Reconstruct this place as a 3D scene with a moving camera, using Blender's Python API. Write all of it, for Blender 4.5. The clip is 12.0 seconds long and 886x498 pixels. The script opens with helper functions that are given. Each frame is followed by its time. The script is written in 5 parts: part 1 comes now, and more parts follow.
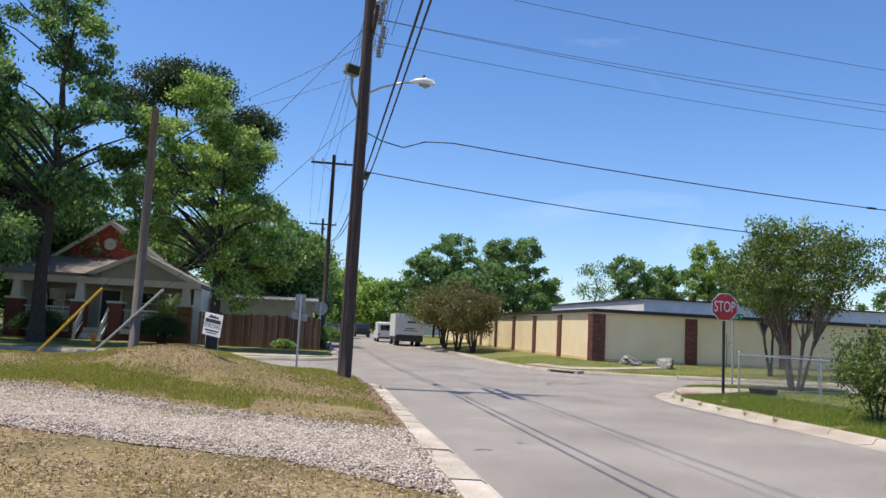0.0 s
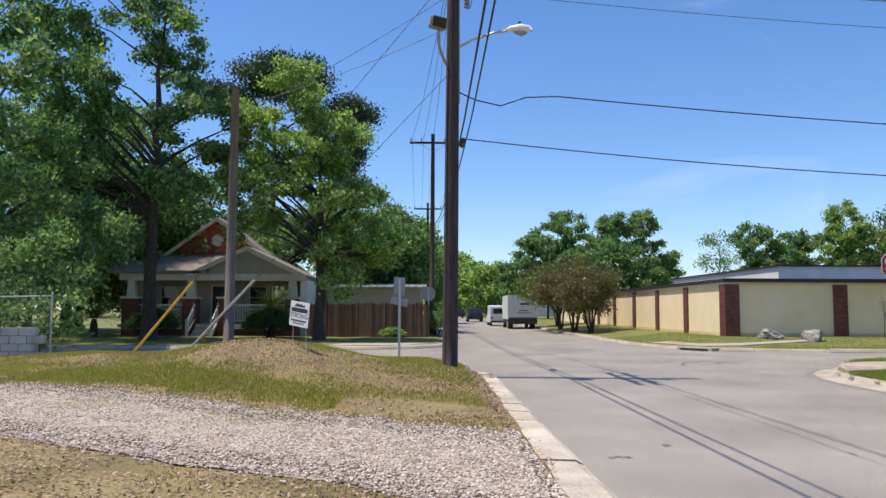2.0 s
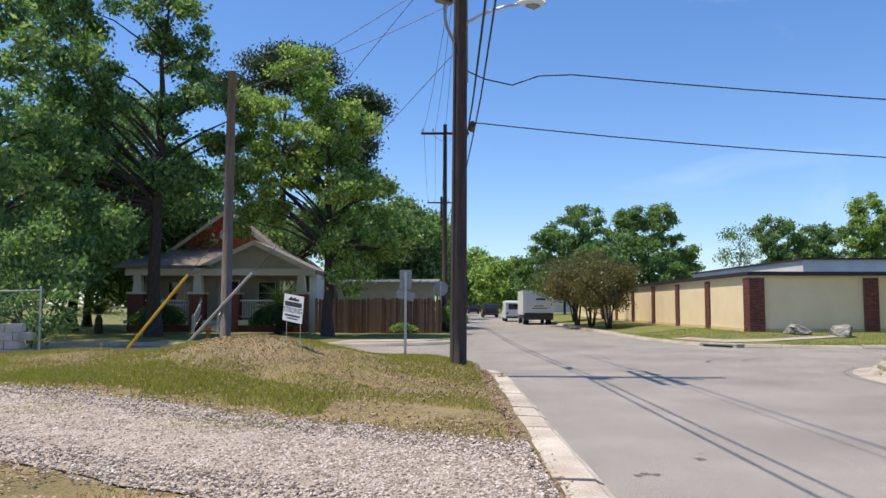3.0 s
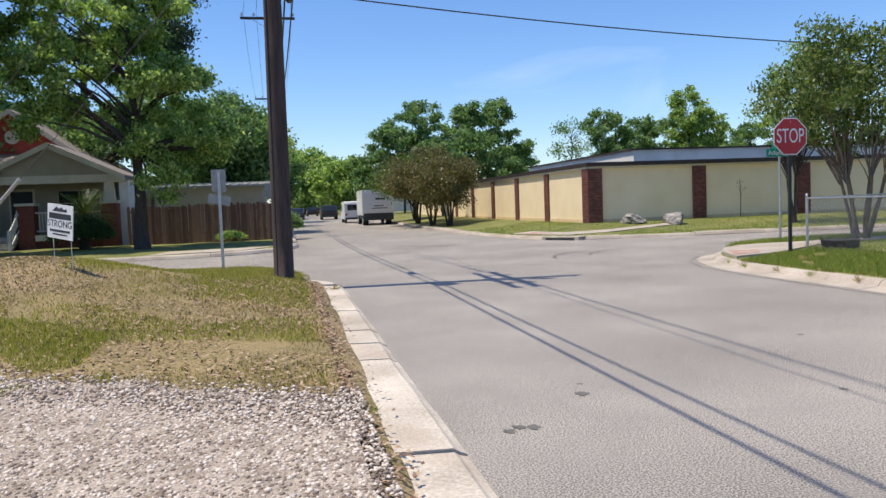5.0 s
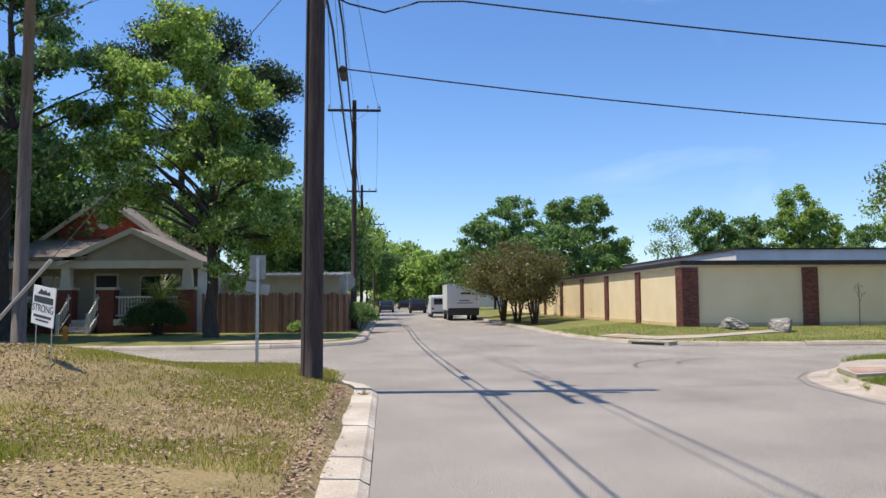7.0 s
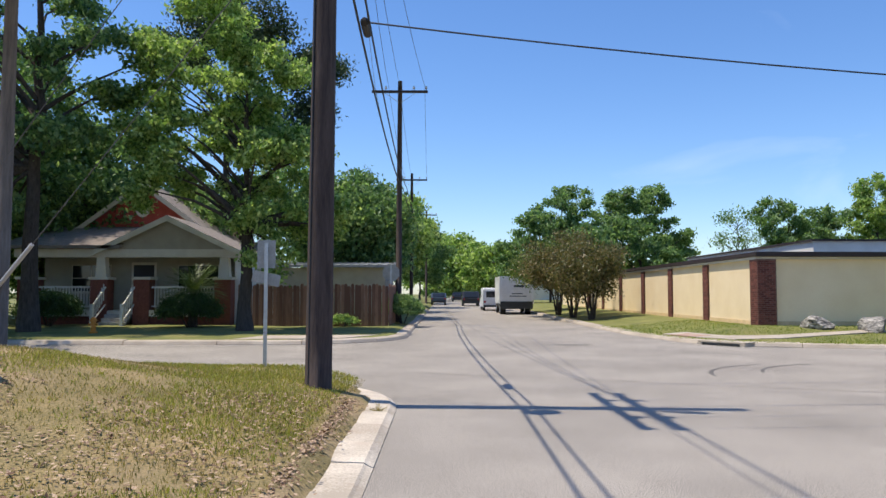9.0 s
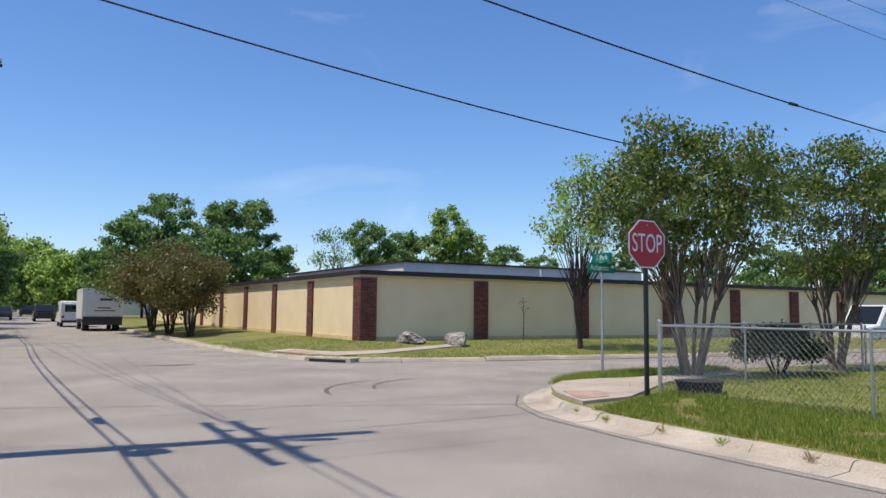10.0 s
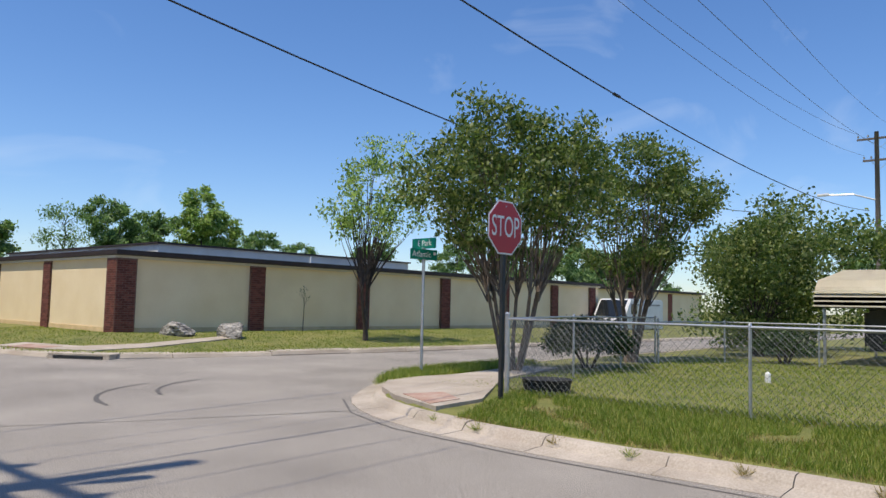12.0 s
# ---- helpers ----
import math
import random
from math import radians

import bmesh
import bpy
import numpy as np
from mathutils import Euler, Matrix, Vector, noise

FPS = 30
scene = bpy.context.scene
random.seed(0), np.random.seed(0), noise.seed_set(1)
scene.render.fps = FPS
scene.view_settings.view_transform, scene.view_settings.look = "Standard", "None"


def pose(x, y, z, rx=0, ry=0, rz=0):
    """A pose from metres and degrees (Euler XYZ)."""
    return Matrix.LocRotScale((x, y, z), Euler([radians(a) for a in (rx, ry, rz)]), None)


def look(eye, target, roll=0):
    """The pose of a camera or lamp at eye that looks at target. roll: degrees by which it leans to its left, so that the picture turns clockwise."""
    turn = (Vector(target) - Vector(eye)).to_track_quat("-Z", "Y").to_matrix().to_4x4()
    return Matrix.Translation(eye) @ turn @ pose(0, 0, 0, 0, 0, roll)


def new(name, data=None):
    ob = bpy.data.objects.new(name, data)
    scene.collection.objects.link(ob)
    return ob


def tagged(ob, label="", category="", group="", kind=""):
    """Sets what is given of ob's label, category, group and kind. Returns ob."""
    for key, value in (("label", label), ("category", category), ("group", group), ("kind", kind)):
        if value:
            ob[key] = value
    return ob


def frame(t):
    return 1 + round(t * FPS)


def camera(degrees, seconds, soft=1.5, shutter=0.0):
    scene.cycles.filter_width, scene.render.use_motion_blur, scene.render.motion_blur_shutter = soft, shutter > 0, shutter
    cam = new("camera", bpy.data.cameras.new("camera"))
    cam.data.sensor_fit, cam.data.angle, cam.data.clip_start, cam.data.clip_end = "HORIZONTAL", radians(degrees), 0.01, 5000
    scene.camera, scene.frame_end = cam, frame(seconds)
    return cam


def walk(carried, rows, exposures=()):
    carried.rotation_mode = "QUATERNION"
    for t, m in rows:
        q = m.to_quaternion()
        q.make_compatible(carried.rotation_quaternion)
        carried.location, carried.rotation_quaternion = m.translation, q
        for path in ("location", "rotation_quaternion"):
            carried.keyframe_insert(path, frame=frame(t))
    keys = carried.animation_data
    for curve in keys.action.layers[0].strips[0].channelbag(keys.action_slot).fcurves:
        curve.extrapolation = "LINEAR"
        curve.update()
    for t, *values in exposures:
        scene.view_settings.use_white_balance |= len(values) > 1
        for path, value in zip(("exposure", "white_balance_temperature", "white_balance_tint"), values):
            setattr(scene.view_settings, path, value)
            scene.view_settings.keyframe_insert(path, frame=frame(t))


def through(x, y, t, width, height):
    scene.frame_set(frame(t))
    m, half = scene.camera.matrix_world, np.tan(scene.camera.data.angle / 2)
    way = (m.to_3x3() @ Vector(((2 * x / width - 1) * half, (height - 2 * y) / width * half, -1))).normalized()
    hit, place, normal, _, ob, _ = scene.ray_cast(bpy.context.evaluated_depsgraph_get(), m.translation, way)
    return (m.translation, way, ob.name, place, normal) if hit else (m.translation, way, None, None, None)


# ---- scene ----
cam = camera(60.3, 12.0)
PATH = [
    (0, (2.344, 0.055, 1.594), (2.659, 2.019, 1.804), 2.9),
    (0.5, (2.387, 0.536, 1.599), (2.702, 2.499, 1.814), -1.1),
    (1, (2.458, 1.107, 1.559), (2.65, 3.089, 1.744), -1.5),
    (1.5, (2.575, 1.675, 1.534), (2.722, 3.664, 1.68), -0.4),
    (2, (2.706, 2.274, 1.529), (2.736, 4.268, 1.69), 0.2),
    (2.5, (2.801, 2.791, 1.522), (2.798, 4.783, 1.694), 0.2),
    (2.7, (2.854, 3.06, 1.491), (2.834, 5.054, 1.656), 0.2),
    (4.3, (3.032, 4.955, 1.499), (3.266, 6.941, 1.509), -1.6),
    (4.5, (3.066, 5.146, 1.522), (3.37, 7.122, 1.485), -1.8),
    (5, (3.255, 5.646, 1.494), (3.65, 7.603, 1.376), -2.2),
    (5.5, (3.46, 6.243, 1.465), (3.839, 8.204, 1.35), -1.7),
    (6, (3.719, 6.679, 1.487), (4.073, 8.648, 1.481), -0.8),
    (6.5, (4.052, 6.958, 1.444), (4.217, 8.949, 1.534), -0.7),
    (7, (4.356, 7.365, 1.47), (4.505, 9.355, 1.608), -0.4),
    (7.2, (4.478, 7.584, 1.489), (4.579, 9.576, 1.633), -0.3),
    (8.8, (4.805, 9.315, 1.492), (4.636, 11.305, 1.6), -0.6),
    (9, (4.81, 9.661, 1.503), (4.812, 11.657, 1.621), 0.1),
    (9.5, (4.841, 10.405, 1.524), (5.389, 12.32, 1.702), 1.2),
    (10, (4.732, 10.885, 1.5), (5.719, 12.617, 1.665), 0.6),
    (10.5, (4.786, 11.464, 1.502), (5.989, 13.055, 1.655), -0.1),
    (11, (4.799, 12.078, 1.497), (6.114, 13.574, 1.674), 0.3),
    (11.5, (4.85, 12.701, 1.468), (6.343, 14.019, 1.65), 1.3),
    (12, (4.889, 13.281, 1.49), (6.382, 14.605, 1.638), 1.3),
]
EXPOSURES = [(0.0, 0.05), (2.5, 0.06), (5.5, 0.06), (7.0, 0.1), (9.0, 0.12), (10.0, -0.08), (12.0, -0.13)]
walk(cam, [(t, look(eye, target, roll)) for t, eye, target, roll in PATH], exposures=EXPOSURES)

# ---- sky, sun ----
SUN_UP = radians(68.5)
world = bpy.data.worlds.new("world")
scene.world = world
world.use_nodes = True
wn, wl = world.node_tree.nodes, world.node_tree.links
sky = wn.new("ShaderNodeTexSky")
sky.sky_type, sky.sun_disc = "NISHITA", False
sky.sun_elevation, sky.sun_rotation = SUN_UP, radians(-92)
sky.air_density, sky.dust_density, sky.ozone_density = 1.0, 0.3, 2.2
wc = wn.new("ShaderNodeTexCoord")
wmap = wn.new("ShaderNodeMapping")
wmap.inputs["Scale"].default_value = (2.2, 5.0, 7.0)
wmap.inputs["Rotation"].default_value = (0.0, 0.35, 0.5)
cloud = wn.new("ShaderNodeTexNoise")
cloud.inputs["Scale"].default_value, cloud.inputs["Detail"].default_value = 1.3, 7.0
cloud.inputs["Distortion"].default_value = 0.5
cramp = wn.new("ShaderNodeValToRGB")
cramp.color_ramp.elements[0].position, cramp.color_ramp.elements[1].position = 0.60, 0.92
cramp.color_ramp.elements[1].color = (0.38, 0.38, 0.38, 1)
wmix = wn.new("ShaderNodeMixRGB")
wmix.inputs[2].default_value = (7.5, 8.0, 8.6, 1)
wl.new(wc.outputs["Generated"], wmap.inputs["Vector"])
wl.new(wmap.outputs["Vector"], cloud.inputs["Vector"])
wl.new(cloud.outputs["Fac"], cramp.inputs["Fac"])
wl.new(cramp.outputs["Color"], wmix.inputs[0])
hs = wn.new("ShaderNodeHueSaturation")
hs.inputs["Saturation"].default_value, hs.inputs["Value"].default_value = 1.16, 1.0
wl.new(sky.outputs["Color"], hs.inputs["Color"])
tint = wn.new("ShaderNodeMixRGB")
tint.blend_type = "MULTIPLY"
tint.inputs[0].default_value, tint.inputs[2].default_value = 1.0, (0.92, 1.0, 1.19, 1)
wl.new(hs.outputs["Color"], tint.inputs[1])
wl.new(tint.outputs["Color"], wmix.inputs[1])
bg = wn["Background"]
wl.new(wmix.outputs["Color"], bg.inputs["Color"])
bg.inputs["Strength"].default_value = 0.142
sun = new("sun", bpy.data.lights.new("sun", "SUN"))
sun.data.energy, sun.data.angle, sun.data.color = 5.0, radians(0.55), (1.0, 0.90, 0.755)
sun.matrix_world = look((-math.cos(SUN_UP), 0.02, math.sin(SUN_UP)), (0, 0, 0))


# ---- materials ----
def mat(name, a, b, scale=4.0, rough=0.8, bump=0.1, fine=60.0, metal=0.0, spots=None, spot_scale=0.6, island=0.0, stretch=(1, 1, 1), obj=0.0, fine_w=0.6, coarse_w=1.0):
    """A surface of two colours mixed at two scales, with relief; spots: a third colour in patches."""
    m = bpy.data.materials.new(name)
    m.use_nodes = True
    n, l = m.node_tree.nodes, m.node_tree.links
    p = n["Principled BSDF"]
    tc = n.new("ShaderNodeTexCoord")
    mp = n.new("ShaderNodeMapping")
    mp.inputs["Scale"].default_value = stretch
    geo = n.new("ShaderNodeNewGeometry")
    l.new(geo.outputs["Position"], mp.inputs["Vector"])
    n1 = n.new("ShaderNodeTexNoise")
    n1.inputs["Scale"].default_value, n1.inputs["Detail"].default_value = scale, 6
    n2 = n.new("ShaderNodeTexNoise")
    n2.inputs["Scale"].default_value, n2.inputs["Detail"].default_value = fine, 3
    for q in (n1, n2):
        l.new(mp.outputs["Vector"], q.inputs["Vector"])
    add = n.new("ShaderNodeMath")
    add.operation = "MULTIPLY_ADD"
    l.new(n2.outputs["Fac"], add.inputs[0])
    add.inputs[1].default_value = fine_w
    cw = n.new("ShaderNodeMath")
    cw.operation = "MULTIPLY"
    cw.inputs[1].default_value = coarse_w
    l.new(n1.outputs["Fac"], cw.inputs[0])
    l.new(cw.outputs[0], add.inputs[2])
    rng = n.new("ShaderNodeMapRange")
    rng.inputs["From Min"].default_value, rng.inputs["From Max"].default_value = 0.5 * (coarse_w + fine_w) - 0.25, 0.5 * (coarse_w + fine_w) + 0.25
    fac = add.outputs[0]
    if island or obj:
        k = n.new("ShaderNodeMath")
        k.operation = "MULTIPLY_ADD"
        if island:
            l.new(geo.outputs["Random Per Island"], k.inputs[0])
        else:
            info = n.new("ShaderNodeObjectInfo")
            l.new(info.outputs["Random"], k.inputs[0])
        k.inputs[1].default_value = island or obj
        l.new(fac, k.inputs[2])
        sub = n.new("ShaderNodeMath")
        sub.operation = "SUBTRACT"
        l.new(k.outputs[0], sub.inputs[0])
        sub.inputs[1].default_value = (island or obj) / 2
        fac = sub.outputs[0]
    l.new(fac, rng.inputs["Value"])
    mix = n.new("ShaderNodeMixRGB")
    mix.inputs[1].default_value, mix.inputs[2].default_value = (*a, 1), (*b, 1)
    l.new(rng.outputs["Result"], mix.inputs[0])
    col = mix.outputs[0]
    if spots:
        n3 = n.new("ShaderNodeTexNoise")
        n3.inputs["Scale"].default_value, n3.inputs["Detail"].default_value = spot_scale, 8
        n3.inputs["Roughness"].default_value = 0.65
        l.new(mp.outputs["Vector"], n3.inputs["Vector"])
        r3 = n.new("ShaderNodeMapRange")
        r3.inputs["From Min"].default_value, r3.inputs["From Max"].default_value = 0.50, 0.68
        l.new(n3.outputs["Fac"], r3.inputs["Value"])
        m3 = n.new("ShaderNodeMixRGB")
        m3.inputs[2].default_value = (*spots, 1)
        half = n.new("ShaderNodeMath")
        half.operation = "MULTIPLY"
        half.inputs[1].default_value = 0.6
        l.new(r3.outputs["Result"], half.inputs[0])
        l.new(half.outputs[0], m3.inputs[0])
        l.new(col, m3.inputs[1])
        col = m3.outputs[0]
    l.new(col, p.inputs["Base Color"])
    p.inputs["Roughness"].default_value, p.inputs["Metallic"].default_value = rough, metal
    if bump:
        bp = n.new("ShaderNodeBump")
        bp.inputs["Strength"].default_value, bp.inputs["Distance"].default_value = bump, 0.02
        l.new(add.outputs[0], bp.inputs["Height"])
        l.new(bp.outputs["Normal"], p.inputs["Normal"])
    return m


def leaf_mat(name, a, b, c, through=0.35):
    m = bpy.data.materials.new(name)
    m.use_nodes = True
    n, l = m.node_tree.nodes, m.node_tree.links
    n.remove(n["Principled BSDF"])
    geo = n.new("ShaderNodeNewGeometry")
    ramp = n.new("ShaderNodeValToRGB")
    e = ramp.color_ramp.elements
    e[0].color, e[1].color = (*a, 1), (*c, 1)
    mid = e.new(0.55)
    mid.color = (*b, 1)
    l.new(geo.outputs["Random Per Island"], ramp.inputs["Fac"])
    d = n.new("ShaderNodeBsdfPrincipled")
    d.inputs["Roughness"].default_value = 0.45
    d.inputs["Specular IOR Level"].default_value = 0.35
    tr = n.new("ShaderNodeBsdfTranslucent")
    hs = n.new("ShaderNodeMixRGB")
    hs.blend_type = "MULTIPLY"
    hs.inputs[0].default_value = 1.0
    hs.inputs[2].default_value = (1.1, 1.22, 0.68, 1)
    l.new(ramp.outputs["Color"], d.inputs["Base Color"])
    l.new(ramp.outputs["Color"], hs.inputs[1])
    l.new(hs.outputs[0], tr.inputs["Color"])
    mx = n.new("ShaderNodeMixShader")
    mx.inputs[0].default_value = through
    l.new(d.outputs[0], mx.inputs[1])
    l.new(tr.outputs[0], mx.inputs[2])
    l.new(mx.outputs[0], n["Material Output"].inputs["Surface"])
    return m


def plain(name, c, rough=0.5, metal=0.0):
    return mat(name, tuple(v * 0.86 for v in c), c, 3.0, rough, 0.03, 40.0, metal)


ASPHALT = mat("asphalt", (0.11, 0.097, 0.082), (0.45, 0.405, 0.348), 0.45, 0.85, 0.16, 85.0, fine_w=2.4, coarse_w=0.5, spots=(0.262, 0.235, 0.202), spot_scale=1.1)
CONCRETE = mat("concrete", (0.38, 0.325, 0.255), (0.66, 0.585, 0.48), 1.6, 0.9, 0.3, 45.0, spots=(0.42, 0.33, 0.25), spot_scale=1.4, obj=0.3, fine_w=1.0)
PAVING = mat("paving", (0.32, 0.27, 0.21), (0.52, 0.45, 0.37), 1.3, 0.9, 0.2, 45.0, spots=(0.36, 0.29, 0.23), spot_scale=0.8, fine_w=0.9)
TAR = mat("tar", (0.03, 0.03, 0.03), (0.07, 0.068, 0.065), 3.0, 0.7, 0.1, 50.0)
SOIL = mat("grass_ground", (0.14, 0.115, 0.042), (0.33, 0.245, 0.11), 0.9, 0.95, 0.6, 40.0, spots=(0.42, 0.30, 0.185), spot_scale=0.6, fine_w=1.3)
LAWN = mat("lawn_ground", (0.095, 0.115, 0.024), (0.22, 0.215, 0.055), 1.3, 0.95, 0.5, 30.0, spots=(0.28, 0.235, 0.09), spot_scale=0.5, fine_w=1.2)
GRAVEL_BED = mat("gravel_bed", (0.25, 0.195, 0.145), (0.54, 0.455, 0.37), 4.0, 0.95, 0.8, 60.0, fine_w=1.4)
STONE = mat("gravel_stone", (0.23, 0.175, 0.135), (0.70, 0.605, 0.51), 30.0, 0.9, 0.1, 90.0, island=1.2)
STUCCO = mat("stucco", (0.80, 0.635, 0.39), (0.89, 0.735, 0.49), 0.8, 0.9, 0.12, 35.0, spots=(0.80, 0.645, 0.41), spot_scale=0.5)
STUCCO_BASE = mat("stained_stucco", (0.54, 0.40, 0.21), (0.78, 0.59, 0.34), 2.2, 0.9, 0.12, 35.0)
BRICK = mat("brick", (0.115, 0.036, 0.028), (0.215, 0.072, 0.050), 9.0, 0.9, 0.2, 60.0, obj=0.8)
BRICK_WALL = mat("brick_joined", (0.115, 0.036, 0.028), (0.215, 0.072, 0.050), 9.0, 0.9, 0.2, 60.0, island=0.8)
MORTAR = mat("mortar", (0.15, 0.08, 0.06), (0.24, 0.14, 0.11), 12.0, 0.95, 0.1, 60.0)
FASCIA = mat("dark_fascia", (0.022, 0.013, 0.012), (0.045, 0.028, 0.024), 2.0, 0.6, 0.05, 30.0)
PARAPET = mat("parapet", (0.68, 0.65, 0.58), (0.82, 0.79, 0.72), 0.6, 0.8, 0.05, 20.0, spots=(0.60, 0.57, 0.52), spot_scale=0.4)
ROOFING = mat("roofing", (0.05, 0.045, 0.042), (0.10, 0.09, 0.085), 3.0, 0.9, 0.2, 40.0)
SHINGLE = mat("shingle", (0.17, 0.14, 0.125), (0.27, 0.235, 0.21), 4.0, 0.95, 0.3, 40.0)
POLE_WOOD = mat("creosoted_wood", (0.03, 0.02, 0.018), (0.085, 0.06, 0.052), 6.0, 0.9, 0.5, 30.0, stretch=(3, 3, 0.25))
POLE_GREY = mat("weathered_wood", (0.095, 0.078, 0.066), (0.19, 0.16, 0.135), 6.0, 0.9, 0.5, 30.0, stretch=(3, 3, 0.25))
FENCE_WOOD = mat("fence_wood", (0.14, 0.065, 0.04), (0.28, 0.145, 0.09), 6.0, 0.9, 0.2, 40.0, stretch=(2, 2, 0.3), obj=0.8)
MESH = mat("mesh_wire", (0.15, 0.15, 0.145), (0.28, 0.28, 0.27), 8.0, 0.5, 0.03, 60.0, metal=0.4)
GALV = mat("galvanised", (0.38, 0.39, 0.40), (0.55, 0.56, 0.57), 8.0, 0.42, 0.05, 60.0, metal=0.75)
BLACK = mat("black_steel", (0.012, 0.014, 0.016), (0.03, 0.034, 0.036), 6.0, 0.5, 0.05, 60.0)
CABLE = plain("cable", (0.014, 0.014, 0.016), 0.6)
THIN_WIRE = plain("wire_metal", (0.10, 0.10, 0.11), 0.5, 0.3)
RED = mat("sign_red", (0.42, 0.012, 0.022), (0.52, 0.018, 0.03), 2.0, 0.42, 0.02, 60.0)
WHITE = mat("white_paint", (0.68, 0.67, 0.64), (0.82, 0.81, 0.79), 2.0, 0.5, 0.04, 40.0)
GREEN_SIGN = plain("sign_green", (0.0, 0.25, 0.16), 0.4)
SIGN_BACK = mat("sign_back", (0.24, 0.24, 0.23), (0.36, 0.36, 0.345), 5.0, 0.5, 0.03, 40.0, metal=0.3)
BARK = mat("bark", (0.03, 0.023, 0.018), (0.085, 0.066, 0.052), 8.0, 0.95, 0.8, 35.0, stretch=(2, 2, 0.5))
BARK_PALE = mat("smooth_bark", (0.09, 0.066, 0.05), (0.24, 0.185, 0.14), 7.0, 0.8, 0.3, 35.0, stretch=(2, 2, 0.5))
SIDING = mat("siding", (0.34, 0.31, 0.24), (0.42, 0.385, 0.305), 2.0, 0.75, 0.05, 40.0)
TRIM = mat("house_trim", (0.58, 0.53, 0.44), (0.70, 0.65, 0.55), 2.0, 0.7, 0.04, 40.0)
GABLE_RED = mat("gable_red", (0.33, 0.055, 0.04), (0.44, 0.09, 0.065), 3.0, 0.8, 0.06, 40.0)
RAIL_WHITE = mat("railing_paint", (0.60, 0.57, 0.51), (0.72, 0.69, 0.63), 4.0, 0.6, 0.04, 40.0)
DOOR_DARK = plain("door_paint", (0.018, 0.02, 0.028), 0.4)
ROCK = mat("boulder_stone", (0.028, 0.026, 0.024), (0.46, 0.43, 0.385), 2.8, 0.85, 0.9, 9.0, stretch=(1, 1.2, 3.0), fine_w=1.0)
YELLOW = plain("guy_guard_yellow", (0.62, 0.40, 0.03), 0.5)
GUARD = plain("guy_guard_grey", (0.42, 0.42, 0.42), 0.5)
BLOCK = mat("concrete_block", (0.30, 0.29, 0.27), (0.52, 0.50, 0.47), 2.0, 0.9, 0.2, 40.0, spots=(0.055, 0.05, 0.045), spot_scale=1.6, stretch=(1, 1, 0.5), obj=0.2)
RUBBER = plain("rubber", (0.02, 0.02, 0.02), 0.8)
CAR_WHITE = plain("car_white", (0.74, 0.74, 0.73), 0.3)
CAR_DARK = plain("car_dark", (0.02, 0.021, 0.025), 0.25)
CAR_BLUE = plain("car_blue", (0.05, 0.07, 0.10), 0.25)
LAMP_RED = plain("lamp_red", (0.35, 0.01, 0.01), 0.3)
CARPORT = mat("carport_metal", (0.72, 0.64, 0.48), (0.82, 0.75, 0.58), 1.5, 0.5, 0.03, 30.0)
DIRT = mat("leaf_litter", (0.15, 0.085, 0.05), (0.46, 0.33, 0.22), 14.0, 0.95, 0.3, 60.0, island=1.0)
ORANGE = plain("hydrant_orange", (0.62, 0.22, 0.02), 0.5)
REDPAVE = mat("tactile_paving", (0.33, 0.18, 0.13), (0.46, 0.33, 0.26), 4.0, 0.9, 0.2, 40.0, spots=(0.46, 0.39, 0.32), spot_scale=2.0)

GLASS = bpy.data.materials.new("window_glass")
GLASS.use_nodes = True
gp = GLASS.node_tree.nodes["Principled BSDF"]
gp.inputs["Base Color"].default_value = (0.015, 0.018, 0.02, 1)
gp.inputs["Roughness"].default_value = 0.06

OAK_LEAF = leaf_mat("oak_leaves", (0.06, 0.125, 0.05), (0.165, 0.27, 0.105), (0.36, 0.47, 0.20), 0.5)
# Wide tone spread: the contrast of lit and shaded leaves is in the colour.
BRIGHT_LEAF = leaf_mat("light_leaves", (0.085, 0.16, 0.042), (0.28, 0.40, 0.115), (0.58, 0.66, 0.26), 0.5)
DARK_LEAF = leaf_mat("dark_leaves", (0.022, 0.05, 0.016), (0.042, 0.085, 0.024), (0.08, 0.13, 0.036), 0.3)
PINE_LEAF = leaf_mat("pine_needles", (0.026, 0.05, 0.026), (0.055, 0.088, 0.042), (0.10, 0.14, 0.07), 0.25)
MYRTLE_LEAF = leaf_mat("myrtle_leaves", (0.045, 0.085, 0.022), (0.12, 0.18, 0.045), (0.31, 0.33, 0.12), 0.42)
PURPLE_LEAF = leaf_mat("russet_leaves", (0.075, 0.09, 0.03), (0.155, 0.14, 0.055), (0.26, 0.19, 0.085), 0.35)
PALM_LEAF = leaf_mat("palm_leaves", (0.045, 0.085, 0.018), (0.10, 0.15, 0.036), (0.19, 0.23, 0.07), 0.25)
BLADE = leaf_mat("grass_blades", (0.11, 0.18, 0.022), (0.24, 0.31, 0.048), (0.46, 0.43, 0.13), 0.4)
VERGE_BLADE = leaf_mat("verge_blades", (0.17, 0.20, 0.026), (0.34, 0.34, 0.055), (0.52, 0.45, 0.13), 0.35)
DRY_BLADE = leaf_mat("dry_blades", (0.16, 0.145, 0.04), (0.315, 0.255, 0.085), (0.52, 0.385, 0.18), 0.3)


# ---- builders ----
def link(name, me, material, parent=None, label=""):
    ob = new(name, me)
    if material is not None and not me.materials:
        me.materials.append(material)
    if parent is not None:
        ob.parent = parent
    if label:
        ob["label"] = label
    return ob


